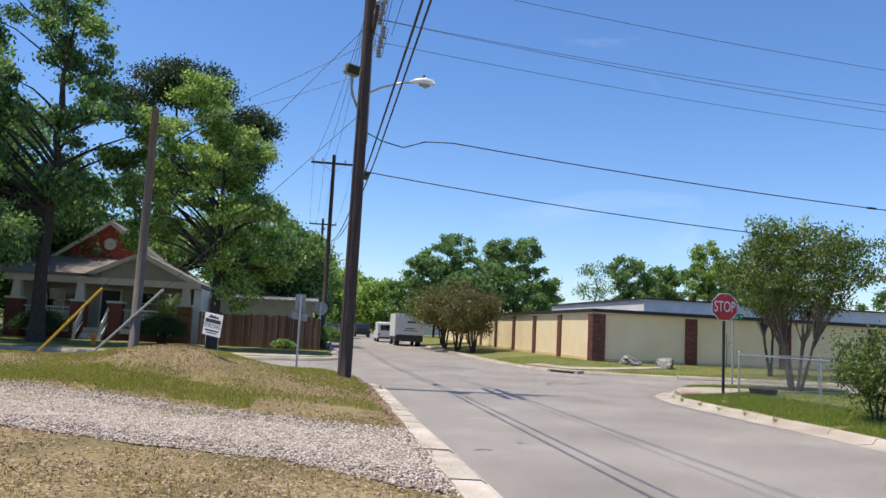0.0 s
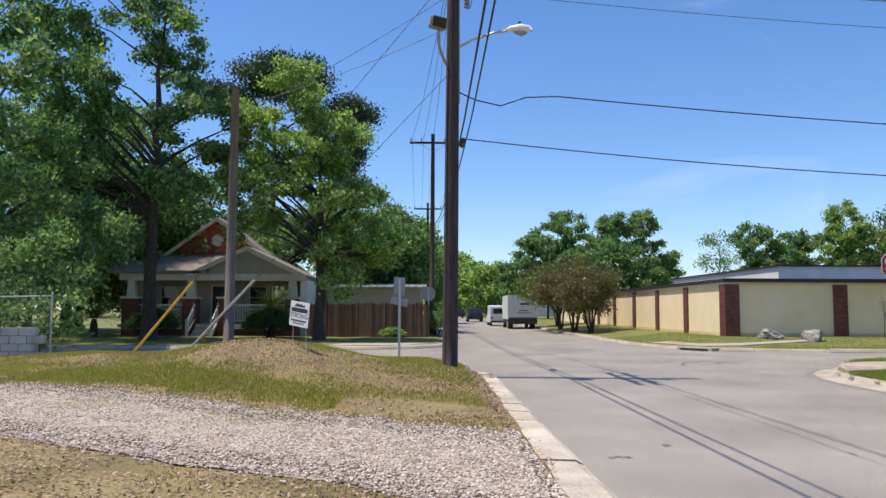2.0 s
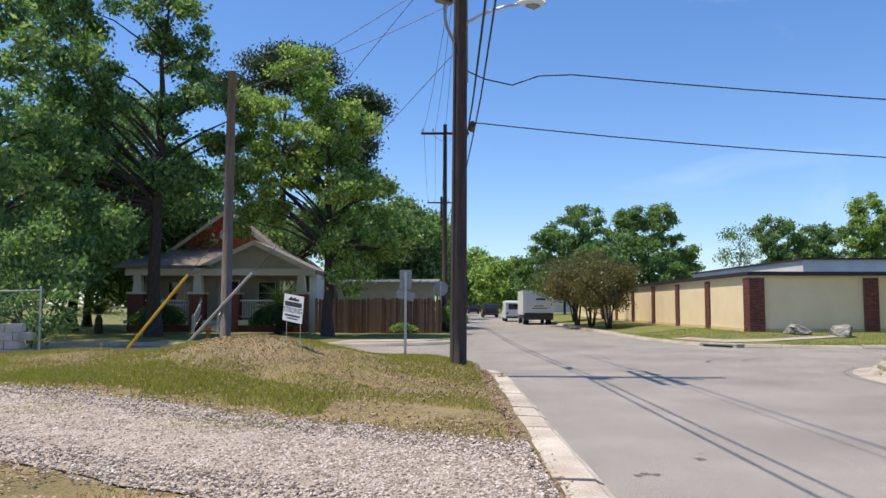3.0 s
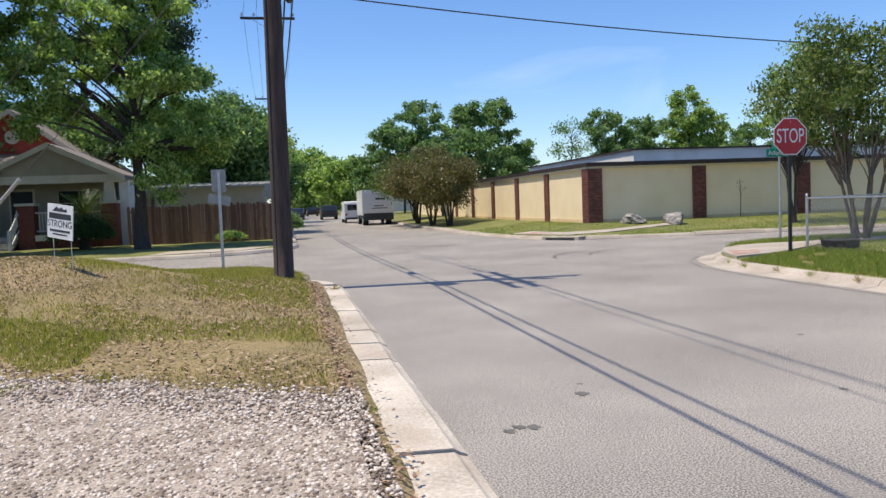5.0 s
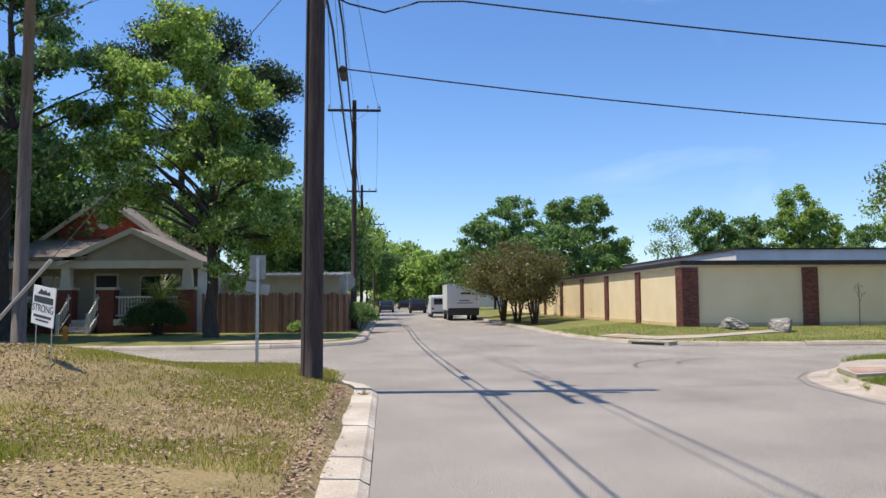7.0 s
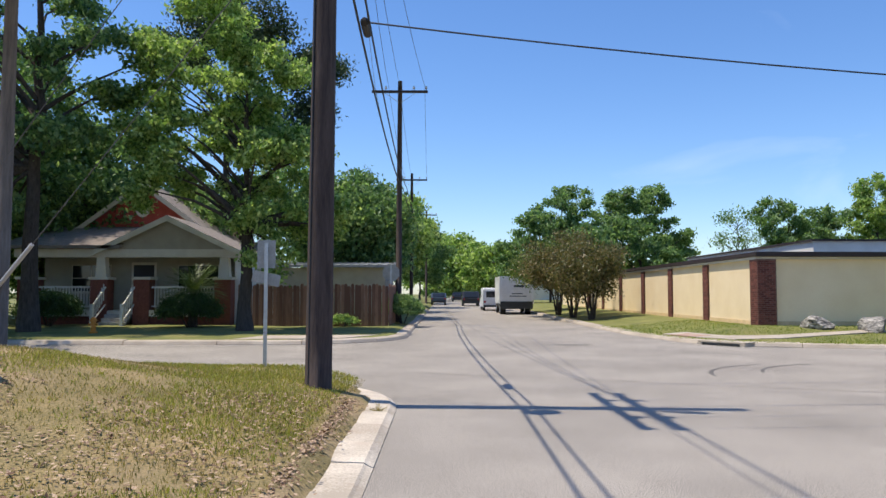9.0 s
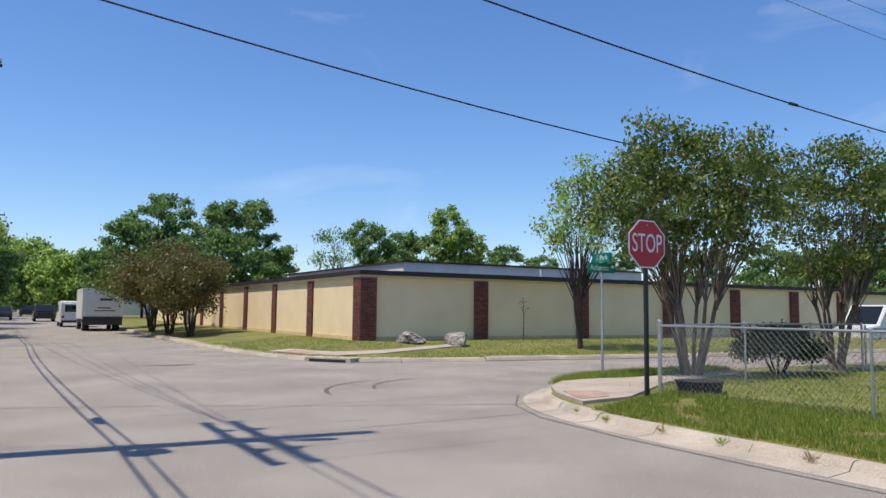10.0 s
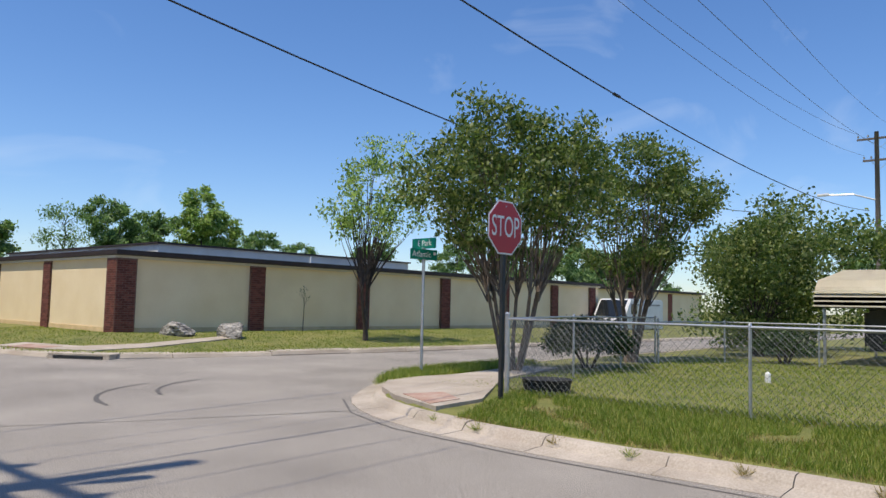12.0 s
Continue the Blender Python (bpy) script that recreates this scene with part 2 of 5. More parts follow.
def part(name, bm, material, parent=None, label="", smooth=False):
    me = bpy.data.meshes.new(name)
    bm.to_mesh(me)
    bm.free()
    if smooth:
        for f in me.polygons:
            f.use_smooth = True
    return link(name, me, material, parent, label)


def root(name, at, label, category, group="", kind="", turn=0.0):
    ob = new(name)
    ob.matrix_basis = pose(*at, 0, 0, turn)
    return tagged(ob, label, category, group, kind)


def add_box(bm, x0, x1, y0, y1, z0, z1, bevel=0.0):
    r = bmesh.ops.create_cube(bm, size=1.0, matrix=Matrix.Translation(((x0 + x1) / 2, (y0 + y1) / 2, (z0 + z1) / 2)) @ Matrix.Diagonal((x1 - x0, y1 - y0, z1 - z0, 1)))
    if bevel:
        ed = {e for v in r["verts"] for e in v.link_edges}
        bmesh.ops.bevel(bm, geom=list(ed), offset=bevel, segments=2, affect="EDGES")


def box(x0, x1, y0, y1, z0, z1, bevel=0.0):
    bm = bmesh.new()
    add_box(bm, x0, x1, y0, y1, z0, z1, bevel)
    return bm


def add_tube(bm, points, radii, sides=8, cap=True):
    """A tapered tube along points."""
    pts = [Vector(p) for p in points]
    rings = []
    for i, p in enumerate(pts):
        d = (pts[min(i + 1, len(pts) - 1)] - pts[max(i - 1, 0)]).normalized()
        u = d.cross(Vector((0.31, 0.95, 0.05))).normalized() if abs(d.z) > 0.7 else d.cross(Vector((0, 0, 1))).normalized()
        w = d.cross(u)
        r = radii[i] if isinstance(radii, (list, tuple)) else radii
        rings.append([bm.verts.new(p + r * (math.cos(a) * u + math.sin(a) * w)) for a in [2 * math.pi * k / sides for k in range(sides)]])
    for a, b in zip(rings, rings[1:]):
        for k in range(sides):
            bm.faces.new((a[k], a[(k + 1) % sides], b[(k + 1) % sides], b[k]))
    if cap:
        bm.faces.new(rings[0])
        bm.faces.new(list(reversed(rings[-1])))


def tube(points, radii, sides=8):
    bm = bmesh.new()
    add_tube(bm, points, radii, sides)
    return bm


def prism(outline, y0, y1, axis="y"):
    """A flat outline of (a, z) pairs pushed from y0 to y1 along axis."""
    bm = bmesh.new()
    put = (lambda a, z, t: (a, t, z)) if axis == "y" else (lambda a, z, t: (t, a, z))
    lo = [bm.verts.new(put(a, z, y0)) for a, z in outline]
    hi = [bm.verts.new(put(a, z, y1)) for a, z in outline]
    bm.faces.new(lo)
    bm.faces.new(list(reversed(hi)))
    for k in range(len(lo)):
        j = (k + 1) % len(lo)
        bm.faces.new((lo[k], hi[k], hi[j], lo[j]))
    bmesh.ops.recalc_face_normals(bm, faces=bm.faces)
    return bm


def quads(name, centre, u, v, material, parent=None, label=""):
    """Many four-cornered leaves at once, from arrays of centres and half axes."""
    n = len(centre)
    co = np.stack([centre - u, centre + v * 0.8 + u * 0.1, centre + u, centre - v * 0.8 + u * 0.1], 1).reshape(-1, 3)
    me = bpy.data.meshes.new(name)
    me.vertices.add(4 * n)
    me.vertices.foreach_set("co", co.astype(np.float32).ravel())
    me.loops.add(4 * n)
    me.loops.foreach_set("vertex_index", np.arange(4 * n, dtype=np.int32))
    me.polygons.add(n)
    me.polygons.foreach_set("loop_start", np.arange(0, 4 * n, 4, dtype=np.int32))
    me.update(calc_edges=True)
    return link(name, me, material, parent, label)


def unit(v):
    return v / np.linalg.norm(v, axis=-1, keepdims=True)


def leaves(rng, hubs, spread, count, size, flat=0.85):
    """Leaves strewn round hubs: centres and half axes."""
    pick = rng.integers(0, len(hubs), count)
    c = hubs[pick] + rng.normal(size=(count, 3)) * spread * np.array([1, 1, 0.7])
    u = rng.normal(size=(count, 3)) * np.array([1, 1, flat + 0.4])
    u = unit(u)
    w = unit(np.cross(u, rng.normal(size=(count, 3)) * np.array([flat, flat, 1]) + 1e-4))
    s = size * rng.uniform(0.6, 1.3, (count, 1))
    return c, u * s, w * s * 0.62


def tree(name, at, height, blobs, leaf, count, size, label, trunk=0.25, bark=None, seed=1, fork=None, stems=1, hub_n=60, spread=0.45, category="tree", lean=(0, 0), limbs=26, group=""):
    """A tapered trunk, limbs that reach into the crown, and a crown of small leaves in clumps. blobs: (x, y, z, rx, ry, rz) from the foot."""
    rng = np.random.default_rng(seed)
    ob = root(name, at, label, category, group)
    fork = fork or height * 0.35
    hubs = []
    vol = np.array([b[3] * b[4] * b[5] for b in blobs]) ** 0.7
    for b, k in zip(blobs, (hub_n * vol / vol.sum()).round().astype(int)):
        d = unit(rng.normal(size=(max(k, 3), 3)))
        r = rng.uniform(0.35, 1.0, (len(d), 1)) ** 0.6
        hubs.append(np.array(b[:3]) + d * r * np.array(b[3:]))
    hubs = np.concatenate(hubs)
    forks = []
    for s in range(stems):
        a = 2 * math.pi * s / stems + rng.uniform(0, 1)
        o = 0.0 if stems == 1 else trunk * 1.3
        out = 0.0 if stems == 1 else fork * 0.28
        top = Vector((math.cos(a) * out + lean[0], math.sin(a) * out + lean[1], fork))
        base = Vector((math.cos(a) * o, math.sin(a) * o, -0.15))
        pts = [base.lerp(top, k / 4) + Vector((*rng.normal(scale=0.03 * fork * 0.3, size=2), 0)) * (0 < k < 4) for k in range(5)]
        rad = [trunk * (1.35 if k == 0 else 1.0 - 0.1 * k) for k in range(5)]
        part("trunk", tube(pts, rad, 9), bark or BARK, ob, smooth=True)
        forks.append((top, rad[-1]))
    bm = bmesh.new()
    leader = max(float(np.percentile(hubs[:, 2], 80)), fork + 0.3)
    if stems == 1:
        lt = forks[0][0]
        n = 6
        add_tube(bm, [lt + Vector((*(rng.normal(scale=0.05 * (leader - fork) * 0.3, size=2) * (k > 0)), (leader - fork) * k / n)) for k in range(n + 1)], [forks[0][1] * (1 - 0.13 * k) for k in range(n + 1)], 8)
    for k in rng.permutation(len(hubs))[:limbs]:
        h = Vector(hubs[k])
        top, r0 = min(forks, key=lambda f: (f[0].xy - h.xy).length + rng.uniform(0, 0.4))
        start = top + Vector((0, 0, -rng.uniform(0, fork * 0.12)))
        if stems == 1:
            out = (h.xy - top.xy).length
            z = min(max(h.z - out * rng.uniform(0.5, 0.95), fork * 0.9), leader)
            start = Vector((top.x, top.y, z))
            r0 = trunk * 0.65 * (1.0 - 0.75 * max(z - fork, 0.0) / max(leader - fork, 0.1))
        mid = start.lerp(h, 0.5) + Vector((*rng.normal(scale=0.12, size=2), 0.12 * (h - start).length * 0.6))
        add_tube(bm, [start, start.lerp(mid, 0.5) + Vector((0, 0, 0.05)), mid, mid.lerp(h, 0.55), h], [r0 * 0.55, r0 * 0.42, r0 * 0.3, r0 * 0.18, r0 * 0.07], 5)
    tagged(part("branchwork", bm, bark or BARK, ob, smooth=True), kind="stuff")
    c, u, w = leaves(rng, hubs, spread, count, size)
    keep = c[:, 2] > 0.05
    quads("crown", c[keep], u[keep], w[keep], leaf, ob)
    return ob


def bush(name, at, r, h, leaf, count, size, label, seed=1, category="bush"):
    rng = np.random.default_rng(seed)
    ob = root(name, at, label, category)
    bm = bmesh.new()
    for k in range(7):
        a = rng.uniform(0, 6.28)
        add_tube(bm, [(0.05 * math.cos(a), 0.05 * math.sin(a), -0.1), (0.4 * r * math.cos(a), 0.4 * r * math.sin(a), h * 0.45), (0.6 * r * math.cos(a), 0.6 * r * math.sin(a), h * 0.75)], [0.03, 0.02, 0.01], 5)
    part("stems", bm, BARK, ob)
    d = unit(rng.normal(size=(260, 3)))
    d[:, 2] = np.abs(d[:, 2]) * 1.0 - 0.2
    hubs = d * rng.uniform(0.55, 1.0, (260, 1)) ** 0.4 * np.array([r, r, h * 0.55]) * rng.uniform(0.9, 1.03, (260, 1)) + np.array([0, 0, h * 0.42])
    c, u, w = leaves(rng, hubs, 0.10 * r, count, size)
    keep = c[:, 2] > 0.02
    quads("crown", c[keep], u[keep], w[keep], leaf, ob)
    return ob


# ---- the lie of the land ----
def grade(y):
    """The road's height: level, then a gentle rise beyond the junction."""
    return 0.004 * min(max(y - 50.0, 0.0), 60.0)


def bell(t):
    return math.exp(-t * t)


def smooth(a, b, t):
    t = min(max((t - a) / (b - a), 0.0), 1.0)
    return t * t * (3 - 2 * t)


def land(x, y):
    """The height of the verges and lawns."""
    z = grade(y)
    if y < 29 and x < 8:
        z += 0.11 + 0.16 * smooth(10.5, 16, y) * smooth(4.2, 2.4, x)
        z += 0.63 * bell((x + 0.7) / 2.3) * bell((y - 18.0) / 2.9)
        z += 0.22 * bell((x + 5.0) / 3.2) * bell((y - 20.5) / 3.0)
        z -= 0.13 * smooth(22.0, 24.0, y) * smooth(2.5, 0.5, x)
    elif y < 29:
        z += 0.12 + 0.05 * smooth(11.9, 13.4, x) * smooth(25.0, 21.0, y) + 0.06 * smooth(13.6, 15.0, x) * smooth(24.0, 19.5, y)
    elif x > 8:
        z += 0.12 + 0.27 * smooth(32.4, 36.8, y) * smooth(12.4, 15.6, x)
    else:
        z += 0.12 + 0.05 * smooth(36.0, 42.0, y)
    return z


def arc(cx, cy, r, a0, a1, n=8):
    return [(cx + r * math.cos(radians(a0 + (a1 - a0) * k / n)), cy + r * math.sin(radians(a0 + (a1 - a0) * k / n))) for k in range(n + 1)]


EDGE_SW = [(4.2, -70.0)] + [(4.2, y) for y in range(-10, 18, 2)] + [(4.2, 18.6)] + arc(0.80, 19.7, 3.4, 0, 90, 10) + [(-6.0, 23.1), (-130.0, 23.1)]
EDGE_NW = [(-130.0, 32.2), (-12.0, 32.2), (-1.5, 32.2)] + arc(-0.1, 36.0, 3.7, -90, 0, 7)[1:] + [(3.65, 60.0), (3.65, 420.0)]
CORNER_NE = [(11.62, 44.0), (11.75, 38.5), (12.0, 36.0), (12.35, 34.0), (12.8, 32.75), (13.35, 32.05), (14.2, 31.6), (16.8, 31.0), (21.9, 30.35), (30.0, 29.9)]
EDGE_NE = [(11.5, 420.0), (11.5, 90.0), (11.55, 60.0)] + CORNER_NE + [(140.0, 29.5)]
EDGE_SE = [(140.0, 25.6), (40.0, 25.3), (22.0, 24.85), (17.5, 24.6), (15.8, 24.15), (14.3, 23.15), (13.2, 22.25), (12.6, 21.55), (12.2, 20.75), (11.9, 19.85), (11.7, 18.8), (11.64, 17.5), (11.66, 12.0), (11.7, 6.0), (11.7, -10.0), (11.7, -70.0)]


def inside(x, y, poly):
    hit = False
    for (x0, y0), (x1, y1) in zip(poly, poly[1:] + poly[:1]):
        if (y0 > y) != (y1 > y) and x < (x1 - x0) * (y - y0) / (y1 - y0) + x0:
            hit = not hit
    return hit


ROAD_OUTLINE = EDGE_SW + EDGE_NW + EDGE_NE + EDGE_SE


def road_surface():
    bm = bmesh.new()
    bm.faces.new([bm.verts.new((x, y, 0)) for x, y in ROAD_OUTLINE])
    for y in (24.0, 50.0, 110.0):
        bmesh.ops.bisect_plane(bm, geom=bm.verts[:] + bm.edges[:] + bm.faces[:], plane_co=(0, y, 0), plane_no=(0, 1, 0))
    bmesh.ops.triangulate(bm, faces=bm.faces[:])
    for v in bm.verts:
        v.co.z = grade(v.co.y)
    bmesh.ops.recalc_face_normals(bm, faces=bm.faces)
    return part("road", bm, ASPHALT)


tagged(road_surface(), "worn pale grey asphalt street junction", "road", kind="structure")


def ground_sheet():
    """One sheet of earth to the horizon, sunk beneath the roads."""
    xs = [-2500, -600, -200, -120, -80, -55, -40, -32, -26, -22, -20, -18, -17, -16] + [-15 + 0.25 * k for k in range(161)] + [25.5 + 0.5 * k for k in range(22)] + [38, 42, 48, 55, 65, 80, 110, 160, 260, 700, 2500]
    ys = [-2500, -600, -150, -60, -30, -20, -12, -8, -5, -3, -1] + [0.25 * k for k in range(0, 178)] + [45, 46, 47, 49, 52, 56, 62, 70, 79, 95, 120, 170, 260, 500, 900, 2500]
    verts, faces = [], []
    gx, gy = np.meshgrid(np.array(xs, float), np.array(ys, float))
    dist = np.full(gx.shape, 1e9)
    for (x0, y0), (x1, y1) in zip(ROAD_OUTLINE, ROAD_OUTLINE[1:]):
        dx, dy = x1 - x0, y1 - y0
        t = np.clip(((gx - x0) * dx + (gy - y0) * dy) / (dx * dx + dy * dy + 1e-9), 0, 1)
        dist = np.minimum(dist, np.hypot(gx - x0 - t * dx, gy - y0 - t * dy))
    for j, y in enumerate(ys):
        for i, x in enumerate(xs):
            z, d = land(x, y), dist[j, i]
            if inside(x, y, ROAD_OUTLINE):
                z = grade(y) - 0.12
            else:
                if -14 < x < 34 and 0 < y < 46:
                    z += 0.03 * noise.noise((x * 0.9, y * 0.9, 0))
                wide = 0.12 if x > 8 and y < 29 else 0.2
                z += (grade(y) - 0.06 - z) * (1 - smooth(wide, wide + 0.24, d))
            verts.append((x, y, z))
    w = len(xs)
    for j in range(len(ys) - 1):
        for i in range(w - 1):
            faces.append((j * w + i, j * w + i + 1, (j + 1) * w + i + 1, (j + 1) * w + i))
    me = bpy.data.meshes.new("ground")
    me.from_pydata(verts, [], faces)
    for f in me.polygons:
        f.use_smooth = True
    me.materials.append(SOIL)
    me.materials.append(LAWN)
    for f in me.polygons:
        if f.center.x > 8 or f.center.y > 29:
            f.material_index = 1
    return link("ground", me, None)


tagged(ground_sheet(), "dry grassy verges and mown lawns", "ground", kind="structure")


def kerb(name, line, width, height, piece, label, side=1, material=None, slope=0.0, pan=0.0):
    """A kerb laid along a line in separate pieces. side: 1 if the verge lies to the left of the line."""
    ob = tagged(new(name), label, "kerb", kind="structure")
    rng = random.Random(len(line))
    pts = [Vector((*p, 0)) for p in line]
    run, lengths = [0.0], []
    for a, b in zip(pts, pts[1:]):
        run.append(run[-1] + (b - a).length)

    def at(s):
        for k in range(len(pts) - 1):
            if s <= run[k + 1] or k == len(pts) - 2:
                t = (s - run[k]) / max(run[k + 1] - run[k], 1e-6)
                d = (pts[k + 1] - pts[k]).normalized()
                return pts[k].lerp(pts[k + 1], t), Vector((-d.y, d.x, 0)) * side
    s = 0.0
    while s < run[-1] - 0.05:
        e = min(s + piece * rng.uniform(0.85, 1.15), run[-1])
        bm = bmesh.new()
        rows = []
        gap = 0.005 if pan else 0.009
        wear = 0.35 if pan else 1.0
        drop, tilt = rng.uniform(-0.012, 0.012) * wear, rng.uniform(-0.01, 0.01)
        for q in (s + gap, (s + e) / 2, e - gap):
            p, nrm = at(q)
            g = grade(p.y) + drop
            h = height + (tilt if q > s + 0.1 else 0)
            prof = ((-0.02, -0.12), (-0.02, 0.018), (0.03 + slope, h - 0.02), (0.06 + slope, h), (width - 0.02, h + 0.012), (width, h - 0.01), (width, -0.12))
            if pan:
                prof = ((-0.2, -0.12), (-0.2, 0.006), (pan, 0.03), (pan + 0.05, h - 0.025), (pan + 0.08, h), (pan + width - 0.02, h + 0.01), (pan + width, h - 0.015), (pan + width, -0.12))
            rows.append([bm.verts.new((p.x + nrm.x * o, p.y + nrm.y * o, g + z)) for o, z in prof])
        for a, b in zip(rows, rows[1:]):
            for k in range(len(a) - 1):
                bm.faces.new((a[k], a[k + 1], b[k + 1], b[k]))
        bm.faces.new(rows[0])
        bm.faces.new(list(reversed(rows[-1])))
        bmesh.ops.recalc_face_normals(bm, faces=bm.faces)
        part("kerb_slab", bm, material or CONCRETE, ob)
        s = e
    return ob


kerb("kerb_west", [(4.2, -8.0), (4.2, 18.6)] + arc(0.80, 19.7, 3.4, 0, 75, 8), 0.48, 0.06, 0.95, "pale worn concrete kerb slabs with cracks", 1)
kerb("kerb_north_west", [(-14.0, 32.2), (-1.5, 32.2)] + arc(-0.1, 36.0, 3.7, -90, 0, 7)[1:] + [(3.65, 75.0)], 0.40, 0.12, 2.4, "weathered concrete street kerb", 1, PAVING)
kerb("kerb_north_east", [(11.52, 80.0), (11.55, 60.0)] + CORNER_NE + [(50.0, 29.8)], 0.40, 0.12, 2.4, "weathered concrete street kerb", 1, PAVING)
kerb("kerb_south_east", EDGE_SE[1:14] + [(11.7, -4.0)], 0.20, 0.12, 1.25, "chipped concrete kerb with a gutter along the verge", 1, PAVING, pan=0.12)

# ---- long low building ----
BX, BY, BASE, TOP = 16.22, 37.27, 0.38, 2.88


def low_building():
    ob = root("storage_building", (0, 0, 0), "long low cream stucco building with brick pilasters and dark fascia", "building")
    part("wall", box(BX + 0.05, BX + 30.3, BY + 0.08, BY + 45.0, BASE - 0.3, TOP), STUCCO, ob)
    part("fascia", box(BX - 0.12, BX + 30.6, BY - 0.22, BY + 45.3, TOP + 0.002, TOP + 0.17, 0.015), FASCIA, ob)
    part("soffit_band", box(BX - 0.06, BX + 30.36, BY - 0.04, BY + 45.1, TOP - 0.09, TOP - 0.002), TRIM, ob, "cream frieze board")
    part("parapet", box(26.2, 46.3, 53.5, 76.0, TOP + 0.17, 4.60), PARAPET, ob, "pale weathered metal upper wall")
    part("parapet_cap", box(26.05, 46.45, 53.35, 76.15, 4.602, 4.70), FASCIA, ob)
    part("stained_base", box(BX + 0.03, BX + 30.3, BY + 0.06, BY + 45.0, BASE - 0.3, BASE + 0.16), STUCCO_BASE, ob)
    bm = tube([(34.6, 50.5, TOP + 0.17), (34.6, 50.5, 4.30)], 0.06)
    part("vent_pipe", bm, WHITE, ob)
    brick_data = []
    for k in range(3):
        bm = box(-0.095, 0.095, -0.05, 0.05, -0.029, 0.029)
        for v in bm.verts:
            v.co += Vector((random.uniform(-1, 1), random.uniform(-1, 1), random.uniform(-1, 1))) * 0.003
        me = bpy.data.meshes.new("brick")
        bm.to_mesh(me)
        bm.free()
        me.materials.append(BRICK)
        brick_data.append(me)
    # corner pilaster in single bricks on its two sides
    corner = part("pilaster", box(BX - 0.03, BX + 0.66, BY - 0.07, BY + 0.62, BASE - 0.3, TOP - 0.095), MORTAR, ob, "dark red brick corner pilaster")
    courses = int((TOP - 0.1 - BASE) / 0.0735)
    for c in range(courses):
        z = BASE + 0.035 + 0.0735 * c
        cuts = ((0.115, 1.0), (0.33, 1.0), (0.545, 1.0)) if c % 2 else ((0.06, 0.45), (0.22, 1.0), (0.435, 1.0), (0.60, 0.45))
        for k, (o, sc) in enumerate(cuts):
            for face in (0, 1):
                b = link("brick", brick_data[(c + k) % 3], None, corner)
                m = pose(BX - 0.03 + o, BY - 0.032, z) if face == 0 else pose(BX + 0.008, BY - 0.07 + o, z, 0, 0, 90)
                b.matrix_basis = m @ Matrix.Diagonal((sc, 1, 1, 1))
    # the other pilasters, bricks joined

    def pilaster(x0, x1, y0, y1, front):
        pil = part("pilaster", box(x0, x1, y0, y1, BASE - 0.3, TOP - 0.095), MORTAR, ob, "dark red brick pilaster")
        bm = bmesh.new()
        for c in range(courses):
            z = BASE + 0.035 + 0.0735 * c
            a0, a1 = (x0, x1) if front else (y0, y1)
            a = a0 - 0.11 * (c % 2)
            while a < a1 - 0.03:
                lo, hi = max(a + 0.005, a0), min(a + 0.205, a1)
                if hi - lo > 0.03:
                    if front:
                        add_box(bm, lo, hi, y0 - 0.012, y0 + 0.05, z - 0.031, z + 0.031)
                    else:
                        add_box(bm, x0 - 0.012, x0 + 0.05, lo, hi, z - 0.031, z + 0.031)
                a += 0.215
        tagged(part("bricks", bm, BRICK_WALL, pil), kind="stuff")
    for x in (21.28, 26.62, 31.88, 36.6, 41.27, 45.4):
        pilaster(x, x + 0.62, BY - 0.05, BY + 0.3, True)
    for y in (42.4, 47.55, 52.75, 58.2, 63.6, 69.1, 74.6):
        pilaster(BX - 0.02, BX + 0.3, y, y + 0.62, False)


low_building()


def far_annex():
    ob = root("annex_building", (0, 0, 0), "cream stucco annex with a brick pilaster", "building")
    part("wall", box(55.0, 78.0, 44.0, 56.0, 0.1, 3.1), STUCCO, ob)
    part("fascia", box(54.7, 78.3, 43.7, 56.3, 3.102, 3.3, 0.01), FASCIA, ob)
    for x in (55.3, 63.0, 70.5):
        part("pilaster", box(x, x + 0.8, 43.93, 44.2, 0.1, 3.0), BRICK, ob)


far_annex()


